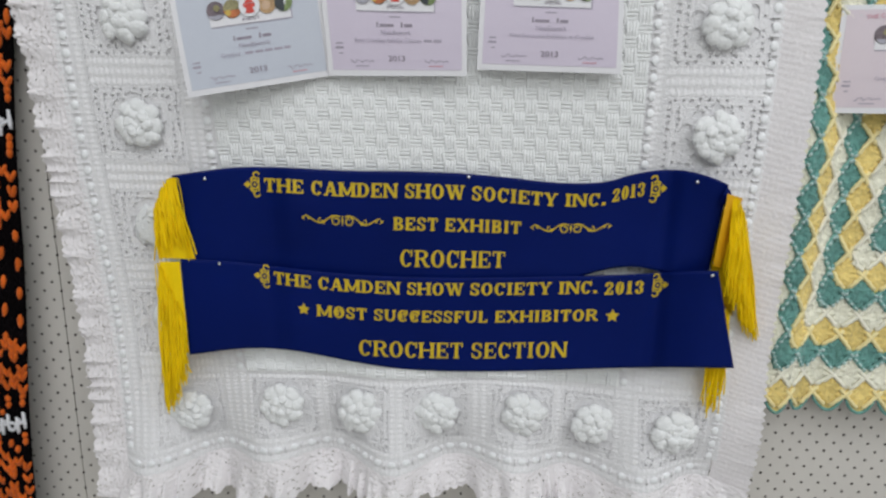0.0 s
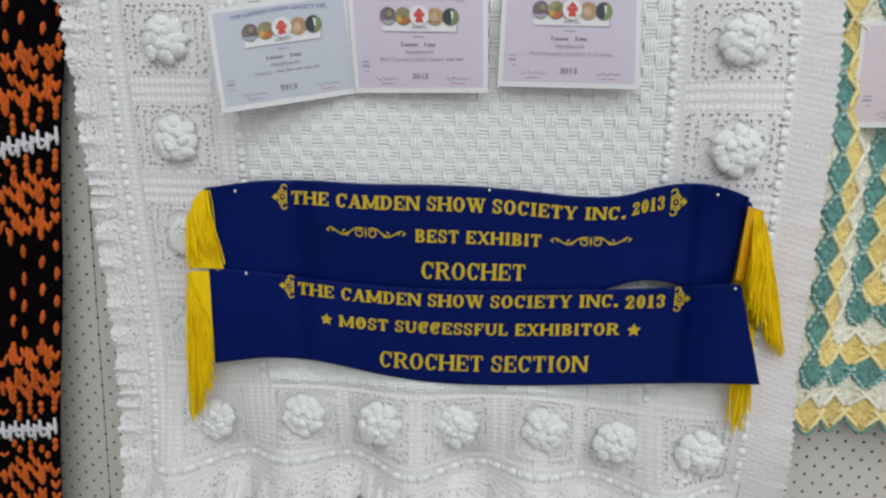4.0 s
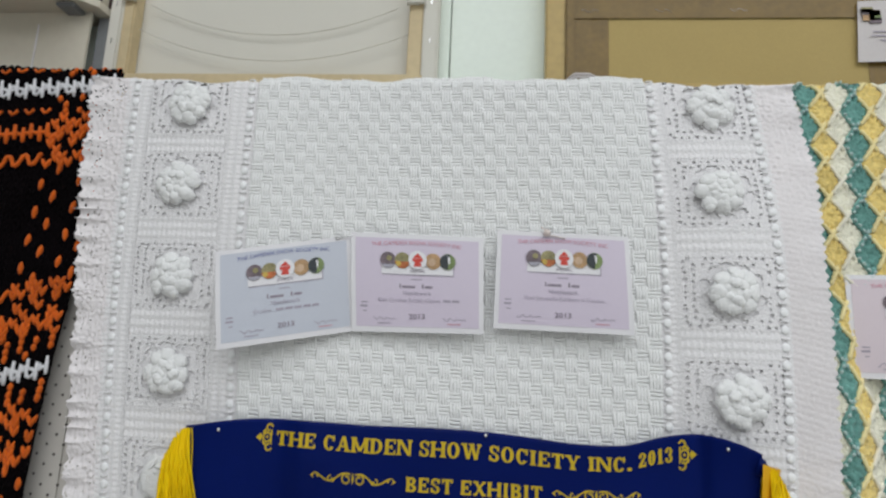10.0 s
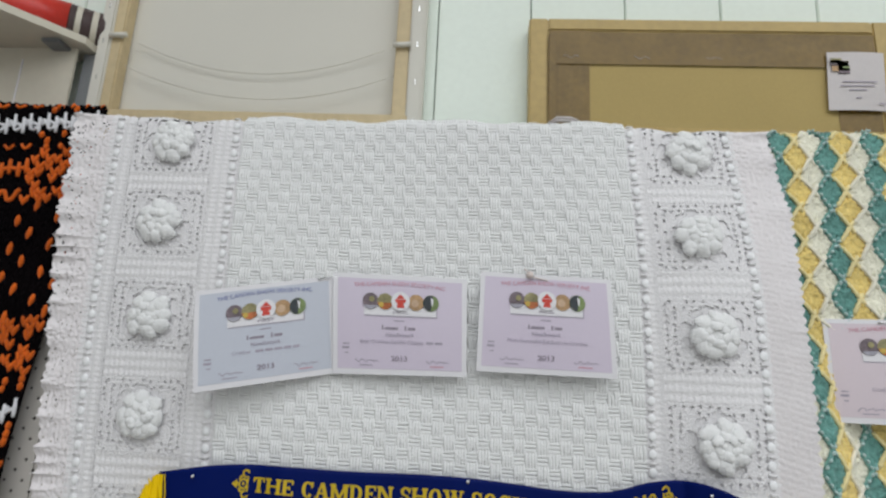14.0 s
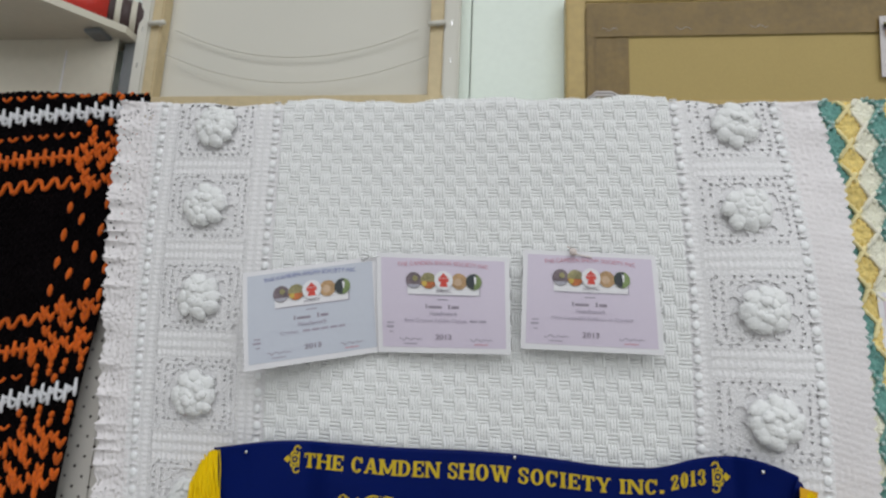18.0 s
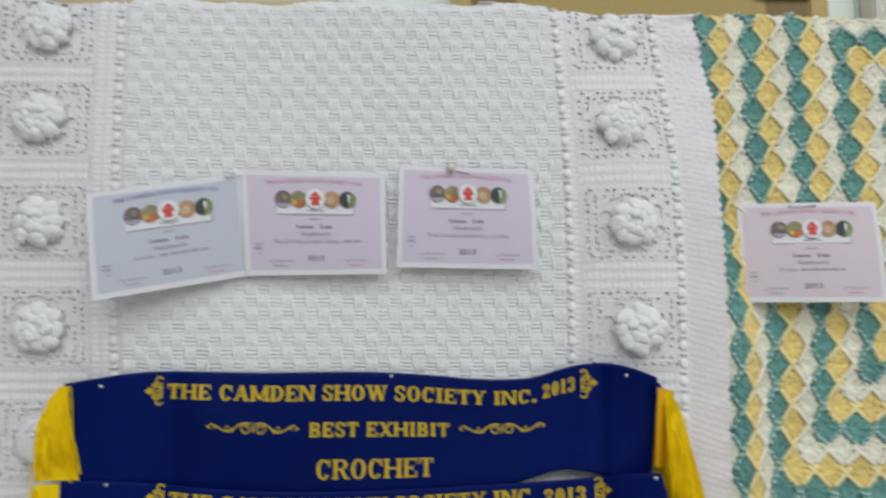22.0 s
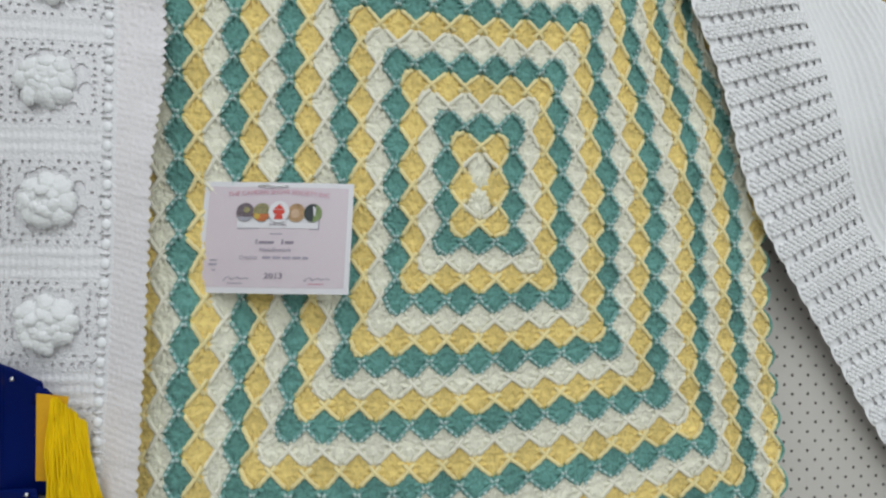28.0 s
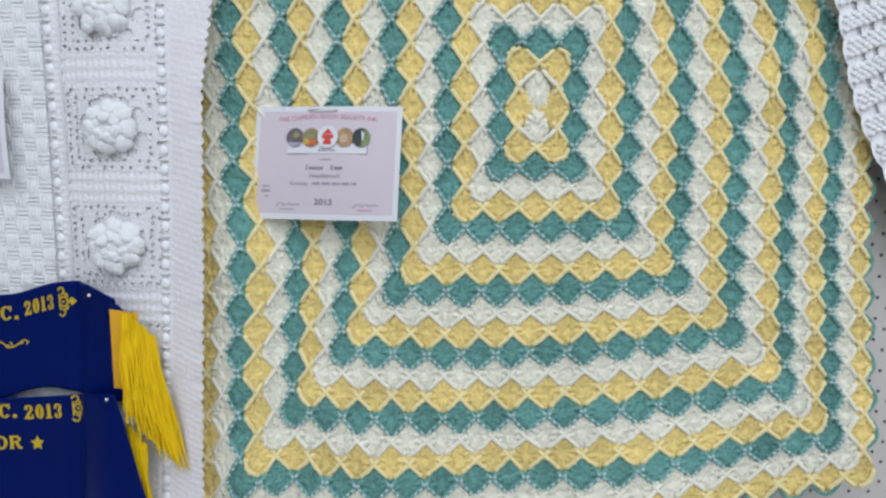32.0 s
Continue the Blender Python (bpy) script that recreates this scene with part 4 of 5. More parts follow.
def star(parent, at, x, d, r):
    pts = [(x + r * (1 if i % 2 == 0 else 0.5) * math.sin(i * math.pi / 5), d - r * (1 if i % 2 == 0 else 0.5) * math.cos(i * math.pi / 5)) for i in range(10)]
    shape_print(parent, at, "gold_star", [[(x, d), pts[i], pts[(i + 1) % 10]] for i in range(10)])


def fringe(parent, head, fall, count, seed, radius=0.0011):
    """Loose threads. head(u): where a thread starts; fall(u): its drop as a vector."""
    rnd = random.Random(seed)
    soup = Soup()
    for i in range(count):
        u = (i + rnd.random()) / count
        h, f = np.array(head(u)), np.array(fall(u))
        f = f * rnd.uniform(0.78, 1.05) + (rnd.uniform(-0.007, 0.007), rnd.uniform(-0.006, 0.004), 0)
        w = rnd.uniform(-0.006, 0.006)
        pts = [h + f * t + np.array((w * math.sin(3 * t + i), -0.004 * math.sin(math.pi * t) + 0.0015 * math.sin(7 * t + i), 0)) for t in (0, 0.2, 0.4, 0.6, 0.8, 1.0)]
        tube(soup, pts, radius * rnd.uniform(0.8, 1.3), 4, 1.0, False)
    return soup.mesh("fringe", GOLD_FRINGE, parent, "golden yellow thread fringe")


def heading(parent, at, x0, x1, d0, d1, name="fringe_heading"):
    """The woven band that holds a fringe at the end of a sash."""
    verts, faces = sheet(6, 14, lambda u, v: at(x0(v) + (x1(v) - x0(v)) * u, d0 + (d1 - d0) * v, 0.0012 + 0.0008 * math.sin(u * 12)))
    mesh_ob(name, verts, [f[::-1] for f in faces], GOLD_FRINGE, parent, "", True)


def pin_head(parent, p):
    soup = Soup()
    blob(soup, p, (0.0028, 0.0022, 0.0028), None, 3, 8)
    tube(soup, [p, (p[0], p[1] + 0.014, p[2])], 0.0005, 4)
    soup.mesh("pin", PIN, parent, "round steel pin head")


sash = thing("prize_sash", 0.12, -0.02, 1.05, "navy blue satin prize sash with gold lettering and yellow fringe", "sash", "prize sashes")
sash_cloth(sash, upper_sash, lambda v: -0.322 + 0.030 * v, lambda v: 0.539 - 0.016 * v, lambda x: 0.15 * (1 - SLIT(x) / (SASH_TOP(x) - SASH_MID(x))))
print_line(sash, upper_sash, "THE CAMDEN SHOW SOCIETY INC.", -0.176, 0.352, 0.0365, 0.0200, "slab")
print_line(sash, upper_sash, "2013", 0.364, 0.412, 0.034, 0.0195, "slab")
print_line(sash, upper_sash, "BEST EXHIBIT", 0.026, 0.226, 0.082, 0.0185, "fancy")
print_line(sash, upper_sash, "CROCHET", 0.037, 0.203, 0.1345, 0.0245, "roman")
scroll(sash, upper_sash, -0.120, 0.011, 0.071)
scroll(sash, upper_sash, 0.240, 0.367, 0.071)
finial(sash, upper_sash, -0.192, 0.026, -1)
finial(sash, upper_sash, 0.430, 0.026, 1)
heading(sash, upper_sash, lambda v: -0.326 - 0.024 * step(0, 0.5, v), lambda v: -0.3225 + 0.030 * v, 0.004, 0.149)
fringe(sash, lambda u: upper_sash(-0.350 + 0.034 * u, 0.004 + 0.055 * (1 - u) ** 2, 0.004), lambda u: (0.020 * u, 0.002, -0.078 - 0.045 * u), 110, 3)
fold = [(0.5075, -0.0705, 1.192), (0.515, -0.067, 1.188), (0.524, -0.060, 1.174), (0.537, -0.050, 1.148)]
verts, faces = [], []
for k, (p, w) in enumerate(zip(fold, (0.020, 0.018, 0.010, 0.004))):
    for dy in (0.0, 0.0012):
        verts += [(p[0] - 0.004, p[1] + dy, p[2] + 0.003), (p[0] - 0.004 - w * 0.35, p[1] + dy + 0.001, p[2] - w)]
for k in range(3):
    i = 4 * k
    faces += [(i, i + 1, i + 5, i + 4), (i + 2, i + 6, i + 7, i + 3), (i, i + 4, i + 6, i + 2), (i + 1, i + 3, i + 7, i + 5)]
mesh_ob("turned_end", verts, faces + [(12, 13, 15, 14)], BLUE_SATIN, sash, "navy blue satin", True)
band = [[np.array((0.5046, -0.0745, 1.187)) + np.array((-0.0035, 0.010, -0.107)) * v + np.array((0.0290, 0.0150, -0.008)) * w * (1 - 0.45 * v) for w in (0.0, 0.5, 1.0)] for v in np.linspace(0, 1, 9)]
faces = [(3 * j + i, 3 * j + i + 1, 3 * j + i + 4, 3 * j + i + 3) for j in range(8) for i in range(2)]
mesh_ob("fringe_heading", [tuple(p) for r in band for p in r], faces, SHADED_HEADING, sash, "woven gold heading with shade in its colour", True)
side = lambda u: tuple(np.array((0.5160, -0.0560, 1.176)) + np.array((-0.004, 0.022, -0.090)) * u)
fringe(sash, side, lambda u: (0.022 + 0.012 * u, 0.004, -0.130 + 0.03 * u), 150, 9, 0.0010)
hang = lambda u: tuple(np.array((0.5190, -0.0665, 1.180)) + np.array((0.026, 0.018, -0.036)) * u)
fringe(sash, hang, lambda u: (0.006 + 0.030 * u, -0.004 + 0.004 * u, -0.135 - 0.045 * u), 330, 4, 0.0009)
for x, d in ((-0.268, 0.013), (0.490, 0.013), (0.142, 0.004)):
    pin_head(sash, upper_sash(x, d, 0.0035))
keep_world(sash)

sash2 = thing("prize_sash", 0.12, -0.03, 0.89, "navy blue satin prize sash with gold lettering, pinned below another", "sash", "prize sashes")
sash_cloth(sash2, lower_sash, lambda v: -0.318 + 0.004 * v, lambda v: 0.540 + 0.045 * v, lambda x: SASH_MID(x) - SASH_LOW(x))
print_line(sash2, lower_sash, "THE CAMDEN SHOW SOCIETY INC.", -0.167, 0.350, 0.0290, 0.0205, "slab")
print_line(sash2, lower_sash, "2013", 0.364, 0.425, 0.032, 0.0210, "slab")
print_line(sash2, lower_sash, "MOST SUCCESSFUL EXHIBITOR", -0.098, 0.356, 0.0750, 0.0195, "fancy", (1, 7, 8, 22))
print_line(sash2, lower_sash, "CROCHET SECTION", -0.030, 0.310, 0.137, 0.0270, "roman")
finial(sash2, lower_sash, -0.183, 0.018, -1)
finial(sash2, lower_sash, 0.448, 0.020, 1)
star(sash2, lower_sash, -0.120, 0.066, 0.0105)
star(sash2, lower_sash, 0.380, 0.068, 0.0115)
heading(sash2, lower_sash, lambda v: -0.352 + 0.004 * v, lambda v: -0.3185 + 0.004 * v, 0.004, 0.160)
fringe(sash2, lambda u: lower_sash(-0.354 + 0.036 * u, 0.006 + 0.10 * u, 0.003), lambda u: (-0.006 * (1 - u), 0.006, -0.250 + 0.16 * u), 90, 5)
fringe(sash2, lambda u: lower_sash(0.548 + 0.024 * u, 0.050 + 0.03 * u, -0.016), lambda u: (0.004, 0.004, -0.175 + 0.04 * u + 0.02 * math.sin(9 * u)), 80, 6)
for x, d in ((-0.253, 0.004), (0.530, 0.006)):
    pin_head(sash2, lower_sash(x, d, 0.0035))
keep_world(sash2)


# ---- prize certificates ----
def certificate(label, corners, tint, title, lines, bow, seed):
    """corners: top left, top right, bottom right, bottom left. The sheet bows a little and carries its print."""
    tl, tr, br, bl = [np.array(c) for c in corners]
    c = (tl + tr + br + bl) / 4
    ob = thing("certificate", *c, label, "certificate", "prize certificates")

    def at(u, v, lift=0.0):
        """u to the right, v down, both from 0 to 1."""
        p = (tl * (1 - u) + tr * u) * (1 - v) + (bl * (1 - u) + br * u) * v
        y = p[1] - bow * math.sin(math.pi * u) * 0.6 - bow * math.sin(math.pi * v) - 0.0015 * math.sin(5 * u + seed) - lift
        return (p[0], y, p[2])

    verts, faces = sheet(20, 16, lambda u, v: at(u, v))
    n = len(verts)
    back = [(x, y + 0.0003, z) for x, y, z in verts]
    mesh_ob("paper", list(verts) + back, [f[::-1] for f in faces] and [f for f in faces] + [tuple(i + n for i in f[::-1]) for f in faces], PAPER_EDGE, ob, "white paper with a plain margin", True)
    verts, faces = sheet(20, 16, lambda u, v: at(0.035 + 0.93 * u, 0.045 + 0.90 * v, 0.0004))
    mesh_ob("tinted_field", verts, faces, tint, ob, "", True)

    def put(name, polys, material, lift=0.0009):
        verts, faces = [], []
        for poly in polys:
            faces.append(tuple(range(len(verts), len(verts) + len(poly))))
            verts += [at(u, v, lift) for u, v in poly]
        return mesh_ob(name, verts, faces, material, ob)

    def bars(name, rows, material):
        put(name, [[(u0, v0), (u1, v0), (u1, v1), (u0, v1)] for u0, u1, v0, v1 in rows], material)

    def words(body, u0, u1, v, h, material, arc=0.0, bold=0.0):
        p, f = flat_text(body, 1.0, 1.0, bold)
        mesh_ob("wording", [at(u0 + (u1 - u0) * q[0], v - h * q[1] - arc * math.sin(math.pi * q[0]), 0.0017) for q in p], f, material, ob)

    def disc(u, v, r, k=18):
        return [(u + r * math.cos(2 * math.pi * i / k), v + r * 1.40 * math.sin(2 * math.pi * i / k)) for i in range(k)]

    words("THE CAMDEN SHOW SOCIETY INC", 0.16, 0.84, 0.135, 0.040, title, 0.028)
    put("emblem_plate", [[(0.235 + 0.045 * i, 0.325), (0.28 + 0.045 * i, 0.325), (0.28 + 0.045 * i, 0.415), (0.235 + 0.045 * i, 0.415)] for i in range(12)], PAPER_EDGE, 0.0012)
    bars("plate_shadow", [(0.24, 0.783, 0.4155, 0.425), (0.776, 0.783, 0.34, 0.4155)], INK_PALE)
    def cap(u, a0, a1, r=0.058):
        """The part of a round picture between two angles, in quarter turns from the right, downwards."""
        return [(u + r * math.cos(t * math.pi / 2), 0.275 + r * 1.40 * math.sin(t * math.pi / 2)) for t in np.linspace(a0, a1, 12)]

    for k, (u, mat) in enumerate(zip((0.285, 0.395, 0.625, 0.735), PRINTS)):
        put("emblem_disc", [disc(u, 0.275, 0.060)], mat, 0.0020 + 0.0002 * k)
    put("printed_plate", [cap(0.285, 0.35, 1.65)], PRINT_PALE, 0.0029)
    put("printed_figure", [disc(0.295, 0.255, 0.022, 9)], PRINTS[1], 0.0032)
    put("printed_fruit", [cap(0.395, 0.1, 1.9)], PRINT_ORANGE, 0.0029)
    put("printed_fruit", [disc(0.365, 0.310, 0.020, 9)], PRINT_GOLD, 0.0032)
    put("printed_fruit", [disc(0.412, 0.262, 0.018, 9)], PRINTS[1], 0.0032)
    put("printed_loaf", [disc(0.618, 0.283, 0.030, 11)], PRINT_PEACH, 0.0029)
    put("printed_cow", [cap(0.735, 1.0, 3.2)], PRINT_BLACK, 0.0029)
    put("printed_blaze", [[(0.735, 0.215), (0.755, 0.235), (0.750, 0.300), (0.742, 0.300)]], PAPER_EDGE, 0.0032)
    put("emblem_disc", [disc(0.510, 0.268, 0.070)], PAPER_EDGE, 0.0034)
    put("red_emblem", [[(0.51, 0.195), (0.545, 0.245), (0.475, 0.245)], [(0.47, 0.25), (0.55, 0.25), (0.545, 0.285), (0.475, 0.285)],
                       [(0.49, 0.285), (0.53, 0.285), (0.54, 0.335), (0.48, 0.335)]], INK_RED, 0.0038)
    words("SPECIAL" if lines != "blue" else "FIRST", 0.45, 0.57, 0.395, 0.024, INK, 0.0, 0.01)
    bars("script_name", [(0.37, 0.38, 0.515, 0.560), (0.390, 0.49, 0.532, 0.556), (0.54, 0.553, 0.515, 0.560), (0.563, 0.62, 0.530, 0.556)], INK)
    bars("small_print", [(0.46, 0.54, 0.462, 0.472)], INK_PALE)
    words("Needlework", 0.40, 0.61, 0.625, 0.036, INK_PALE, 0.0, 0.01)
    if lines == "exhibitor":
        words("Most Successful Exhibitor in Crochet", 0.22, 0.80, 0.695, 0.034, INK_PALE)
    else:
        body, k, bar = {"best": ("Best Crochet Exhibit Classes", (0.21, 0.68), (0.70, 0.83)), "blue": ("Crochet", (0.27, 0.40), (0.43, 0.74)), "rose": ("Crochet", (0.27, 0.39), (0.42, 0.72))}[lines]
        words(body, *k, 0.695, 0.036, INK_PALE)
        tagged(put("printed_line", [[(u, 0.668), (min(u + 0.055, bar[1]), 0.668), (min(u + 0.055, bar[1]), 0.690), (u, 0.690)] for u in np.arange(bar[0], bar[1] - 0.02, 0.066)], INK_PALE), kind="stuff")
    words("2013", 0.44, 0.56, 0.865, 0.052, INK, 0.0, 0.015)
    bars("entry_number", [(0.075, 0.125, 0.70, 0.712), (0.07, 0.125, 0.735, 0.755), (0.09, 0.12, 0.79, 0.80)], INK_PALE)
    for u0 in (0.17, 0.70):
        line = [(u0 + 0.17 * t, 0.865 - 0.018 * math.sin(t * 19 + seed) * (1 - t) + 0.006 * math.sin(t * 41)) for t in np.linspace(0, 1, 26)]
        put("signature", ribbon_poly(line, 0.0065), INK_PALE)
        bars("small_print", [(u0 + 0.03, u0 + 0.13, 0.905, 0.914)], INK_ROSE if u0 > 0.5 else INK_PALE)
    return ob, at


PRINTS = [plain("print_grey_brown", (0.17, 0.13, 0.15), 0.5, 0.5, 60.0, 300.0), plain("print_leaf_green", (0.30, 0.27, 0.13), 0.5, 0.5, 60.0, 300.0),
          plain("print_tan", (0.45, 0.28, 0.14), 0.5, 0.4, 60.0, 300.0), plain("print_meadow_green", (0.20, 0.27, 0.10), 0.5, 0.4, 60.0, 300.0)]
PRINT_PALE = plain("print_pale_grey", (0.38, 0.37, 0.43), 0.5, 0.3, 60.0, 300.0)
PRINT_ORANGE = plain("print_orange_red", (0.50, 0.15, 0.045), 0.5, 0.5, 60.0, 300.0)
PRINT_GOLD = plain("print_gold", (0.60, 0.42, 0.08), 0.5, 0.3)
PRINT_PEACH = plain("print_peach", (0.60, 0.42, 0.28), 0.5, 0.2)
PRINT_BLACK = plain("print_black", (0.030, 0.038, 0.045), 0.5, 0.4, 60.0, 300.0)

cert1, at1 = certificate("pale blue prize certificate pinned askew on a white blanket", [(-0.283, -0.046, 1.451), (-0.081, -0.014, 1.489), (-0.063, -0.014, 1.340), (-0.260, -0.056, 1.302)], PAPER_BLUE, INK_BLUE, "blue", 0.002, 1)
cert2, at2 = certificate("pale lilac prize certificate pinned on a white blanket", [(-0.080, -0.016, 1.494), (0.129, -0.017, 1.490), (0.134, -0.022, 1.342), (-0.067, -0.017, 1.339)], PAPER_PINK, INK_ROSE, "best", 0.003, 2)
cert3, at3 = certificate("pale lilac prize certificate fixed with a clear-headed pin", [(0.151, -0.016, 1.504), (0.348, -0.020, 1.497), (0.354, -0.026, 1.349), (0.148, -0.020, 1.352)], PAPER_PINK, INK_ROSE, "exhibitor", 0.003, 3)
cert4, at4 = certificate("pale rose prize certificate pinned on the diamond-stitch blanket", [(0.671, 0.004, 1.4535), (0.871, -0.020, 1.454), (0.866, -0.036, 1.303), (0.663, -0.006, 1.302)], PAPER_ROSE, INK_ROSE, "rose", 0.003, 4)
soup = Soup()
tube(soup, [at1(0.90, 0.015, 0.002), at1(1.0, 0.008, 0.004), at1(1.16, 0.035, 0.005)], 0.0009, 5)
blob(soup, at1(0.90, 0.015, 0.003), (0.003, 0.002, 0.002))
soup.mesh("safety_pin", PIN, cert1, "dark steel pin")
CLEAR = plain("clear_plastic", (0.80, 0.70, 0.66), 0.1, 0.1)
soup = Soup()
blob(soup, at3(0.38, 0.01, 0.006), (0.006, 0.005, 0.006), None, 5, 8)
tube(soup, [at3(0.36, -0.03, 0.004), at3(0.34, -0.055, 0.0)], 0.0012, 5)
tube(soup, [at3(0.40, 0.03, 0.003), at3(0.52, 0.055, 0.002)], 0.0010, 5)
soup.mesh("push_pin", CLEAR, cert3, "clear plastic push pin")
soup = Soup()
tube(soup, [at4(0.36, 0.035, 0.002), at4(0.44, 0.03, 0.004), at4(0.56, 0.035, 0.002)], 0.0010, 5)
soup.mesh("safety_pin", PIN, cert4, "dark steel pin")
for c in (cert1, cert2, cert3, cert4):
    keep_world(c)


# ---- black and orange knitted rug ----
RUG_EDGE = spline([0.50, 0.80, 1.00, 1.25, 1.45, 1.80], [-0.606, -0.586, -0.573, -0.560, -0.545, -0.528])
STITCH_W, STITCH_H = 0.0128, 0.0118
WHITE_BAND, PLAID = 1.757, 0.494


def rug_at(d, z, lift=0.0):
    """d: how far from the rug's edge; z: the height of the row at that edge, from which the rows fall away."""
    zz = min(z, TOP)
    x = RUG_EDGE(zz) - d
    y = 0.014 - 0.006 * math.sin(13 * x + 3 * zz) - 0.012 * bump(d, 0.02, 0.05) * step(1.6, 1.2, zz) - 0.015 * step(1.1, 0.7, zz)
    y, z = over_top(y - lift, z - d * (0.10 + 0.10 * step(1.72, 1.45, zz)), TOP + 0.024 + 0.002 * math.sin(31 * x) + lift)
    return (x, y, z)


def plaid_step(z):
    """How far a row is from the middle of the nearest chain of white links."""
    s = (WHITE_BAND - z) % PLAID
    return min(s, PLAID - s)


def rug_colour(d, z, col, row):
    """Plaid: bands of orange links, a chain of white links, black fields with columns of orange dashes."""
    s = plaid_step(z)
    band = lambda c, w: abs(s - c) < w
    stripe = d < 0.105
    if s < 0.019:
        return BLACK
    if band(0.041, 0.007):
        return ORANGE if stripe and col % 2 == 0 else BLACK
    if band(0.081, 0.0125):
        if stripe:
            return ORANGE if (col + row) % 3 else BLACK
        return BLACK
    if band(0.132, 0.0115):
        if stripe:
            return ORANGE if (col * 2 + row) % 3 else BLACK
        return BLACK
    if s > 0.148 and col in (0, 2, 5, 7) and (row + 2 * (col % 5 == 2)) % 4 == 0 and rnd.random() < 0.95:
        return ORANGE
    if stripe and s < 0.148 and (col * 5 + row * 3) % 7 < 2:
        return ORANGE
    return BLACK


rug = thing("knitted_rug", -0.85, 0.01, 0.50, "black, orange and white plaid knitted rug over a screen", "rug", "blankets on the screens")
rnd = random.Random(21)
heaps = {BLACK: Soup(), ORANGE: Soup(), BRIGHT_WHITE: Soup()}
for row in range(114):
    for col in range(44):
        d, z = STITCH_W * (col + 0.5) + rnd.uniform(-0.001, 0.001), 0.52 + STITCH_H * row
        if z > TOP + 0.05 + 0.1 * d:
            continue
        colour = rug_colour(d, z, col, row)
        proud = 0.0 if colour is BLACK else 0.003
        c = np.array(rug_at(d, z, 0.004 + proud))
        if colour is ORANGE and (plaid_step(z) > 0.148 or plaid_step(z) < 0.052):
            long = 1.15 if plaid_step(z) > 0.148 else 0.7
            blob(heaps[colour], c, (STITCH_W * 0.36, 0.0046, STITCH_H * long * rnd.uniform(0.75, 1.0)), Matrix.Rotation(rnd.uniform(-0.05, 0.25), 3, "Y"), 4, 7, 0.06)
            continue
        for s in (-1, 1):
            turn = Matrix.Rotation(s * 0.36 + rnd.uniform(-0.14, 0.14), 3, "Y")
            blob(heaps[colour], c + (s * STITCH_W * 0.24, rnd.uniform(-0.001, 0.001), 0), (STITCH_W * 0.28, 0.0046, STITCH_H * 0.92), turn, 3, 6)


def links(heap, z, tall, thick, d0, kind):
    """A row of linked stitches: upright bars joined by short ties, or a running wave, or single small cups."""
    period, d = 0.0285, d0
    wob = lambda: rnd.uniform(-0.0012, 0.0012)
    while d < 0.56:
        if kind == "bars":
            for q, up in ((0.0, 0.12), (0.45, -0.12)):
                a = d + period * q + wob()
                tube(heap, [rug_at(a + 0.0016 * t, z + tall * (up + 0.5 * t), 0.0085) for t in (-1, -0.4, 0.2, 1)], [thick * 0.8, thick * 1.1, thick, thick * 0.75], 6)
                b = a + period * (0.45 if q == 0 else 0.55)
                tube(heap, [rug_at(a + (b - a) * t, z + wob() + tall * 0.22 * (1 if q else -1) * (t - 0.5), 0.0080) for t in (0, 0.5, 1)], [thick * 0.8, thick, thick * 0.8], 6)
        elif kind == "wave":
            tube(heap, [rug_at(d + period * t, z + tall * 0.5 * math.cos(2 * math.pi * t) + wob() * 0.6, 0.0085) for t in np.linspace(0, 1, 9)], [thick * (0.85 + 0.25 * (k % 2)) for k in range(9)], 6)
        else:
            tube(heap, [rug_at(d + period * (0.12 + 0.55 * t), z - tall * 0.5 * math.sin(math.pi * t) + wob(), 0.0085) for t in np.linspace(0, 1, 6)], thick * 0.8, 6)
        d += period


for band in (WHITE_BAND, WHITE_BAND - PLAID, WHITE_BAND - 2 * PLAID):
    links(heaps[BRIGHT_WHITE], band, 0.030, 0.0031, 0.004, "bars")
    links(heaps[BRIGHT_WHITE], band - 0.003, 0.020, 0.0026, 0.012, "wave")
    for s in (-1, 1):
        links(heaps[ORANGE], band + s * 0.040, 0.014, 0.0032, 0.105, "cups")
        links(heaps[ORANGE], band + s * 0.083, 0.026, 0.0037, 0.105, "bars")
        links(heaps[ORANGE], band + s * 0.131, 0.019, 0.0038, 0.105, "wave")
heaps[BLACK].mesh("black_stitches", BLACK, rug)
heaps[ORANGE].mesh("orange_stitches", ORANGE, rug, "orange links and dashes")
heaps[BRIGHT_WHITE].mesh("white_stitches", BRIGHT_WHITE, rug, "chain of white links")
for o in rug.children:
    tagged(o, kind="stuff")
verts, faces = sheet(40, 110, lambda u, v: rug_at(0.60 * u + 0.002, 0.50 + (TOP + 0.28 - 0.50) * v, -0.001))
mesh_ob("ground_knit", verts, faces, BLACK, rug, "", True)
keep_world(rug)


# ---- white knitted shawl ----
EDGE_X = spline([1.00, 1.10, 1.238, 1.29, 1.384, 1.466, 1.606, 1.730, 1.80, 2.20], [1.80, 1.722, 1.628, 1.585, 1.520, 1.478, 1.437, 1.385, 1.352, 1.30])


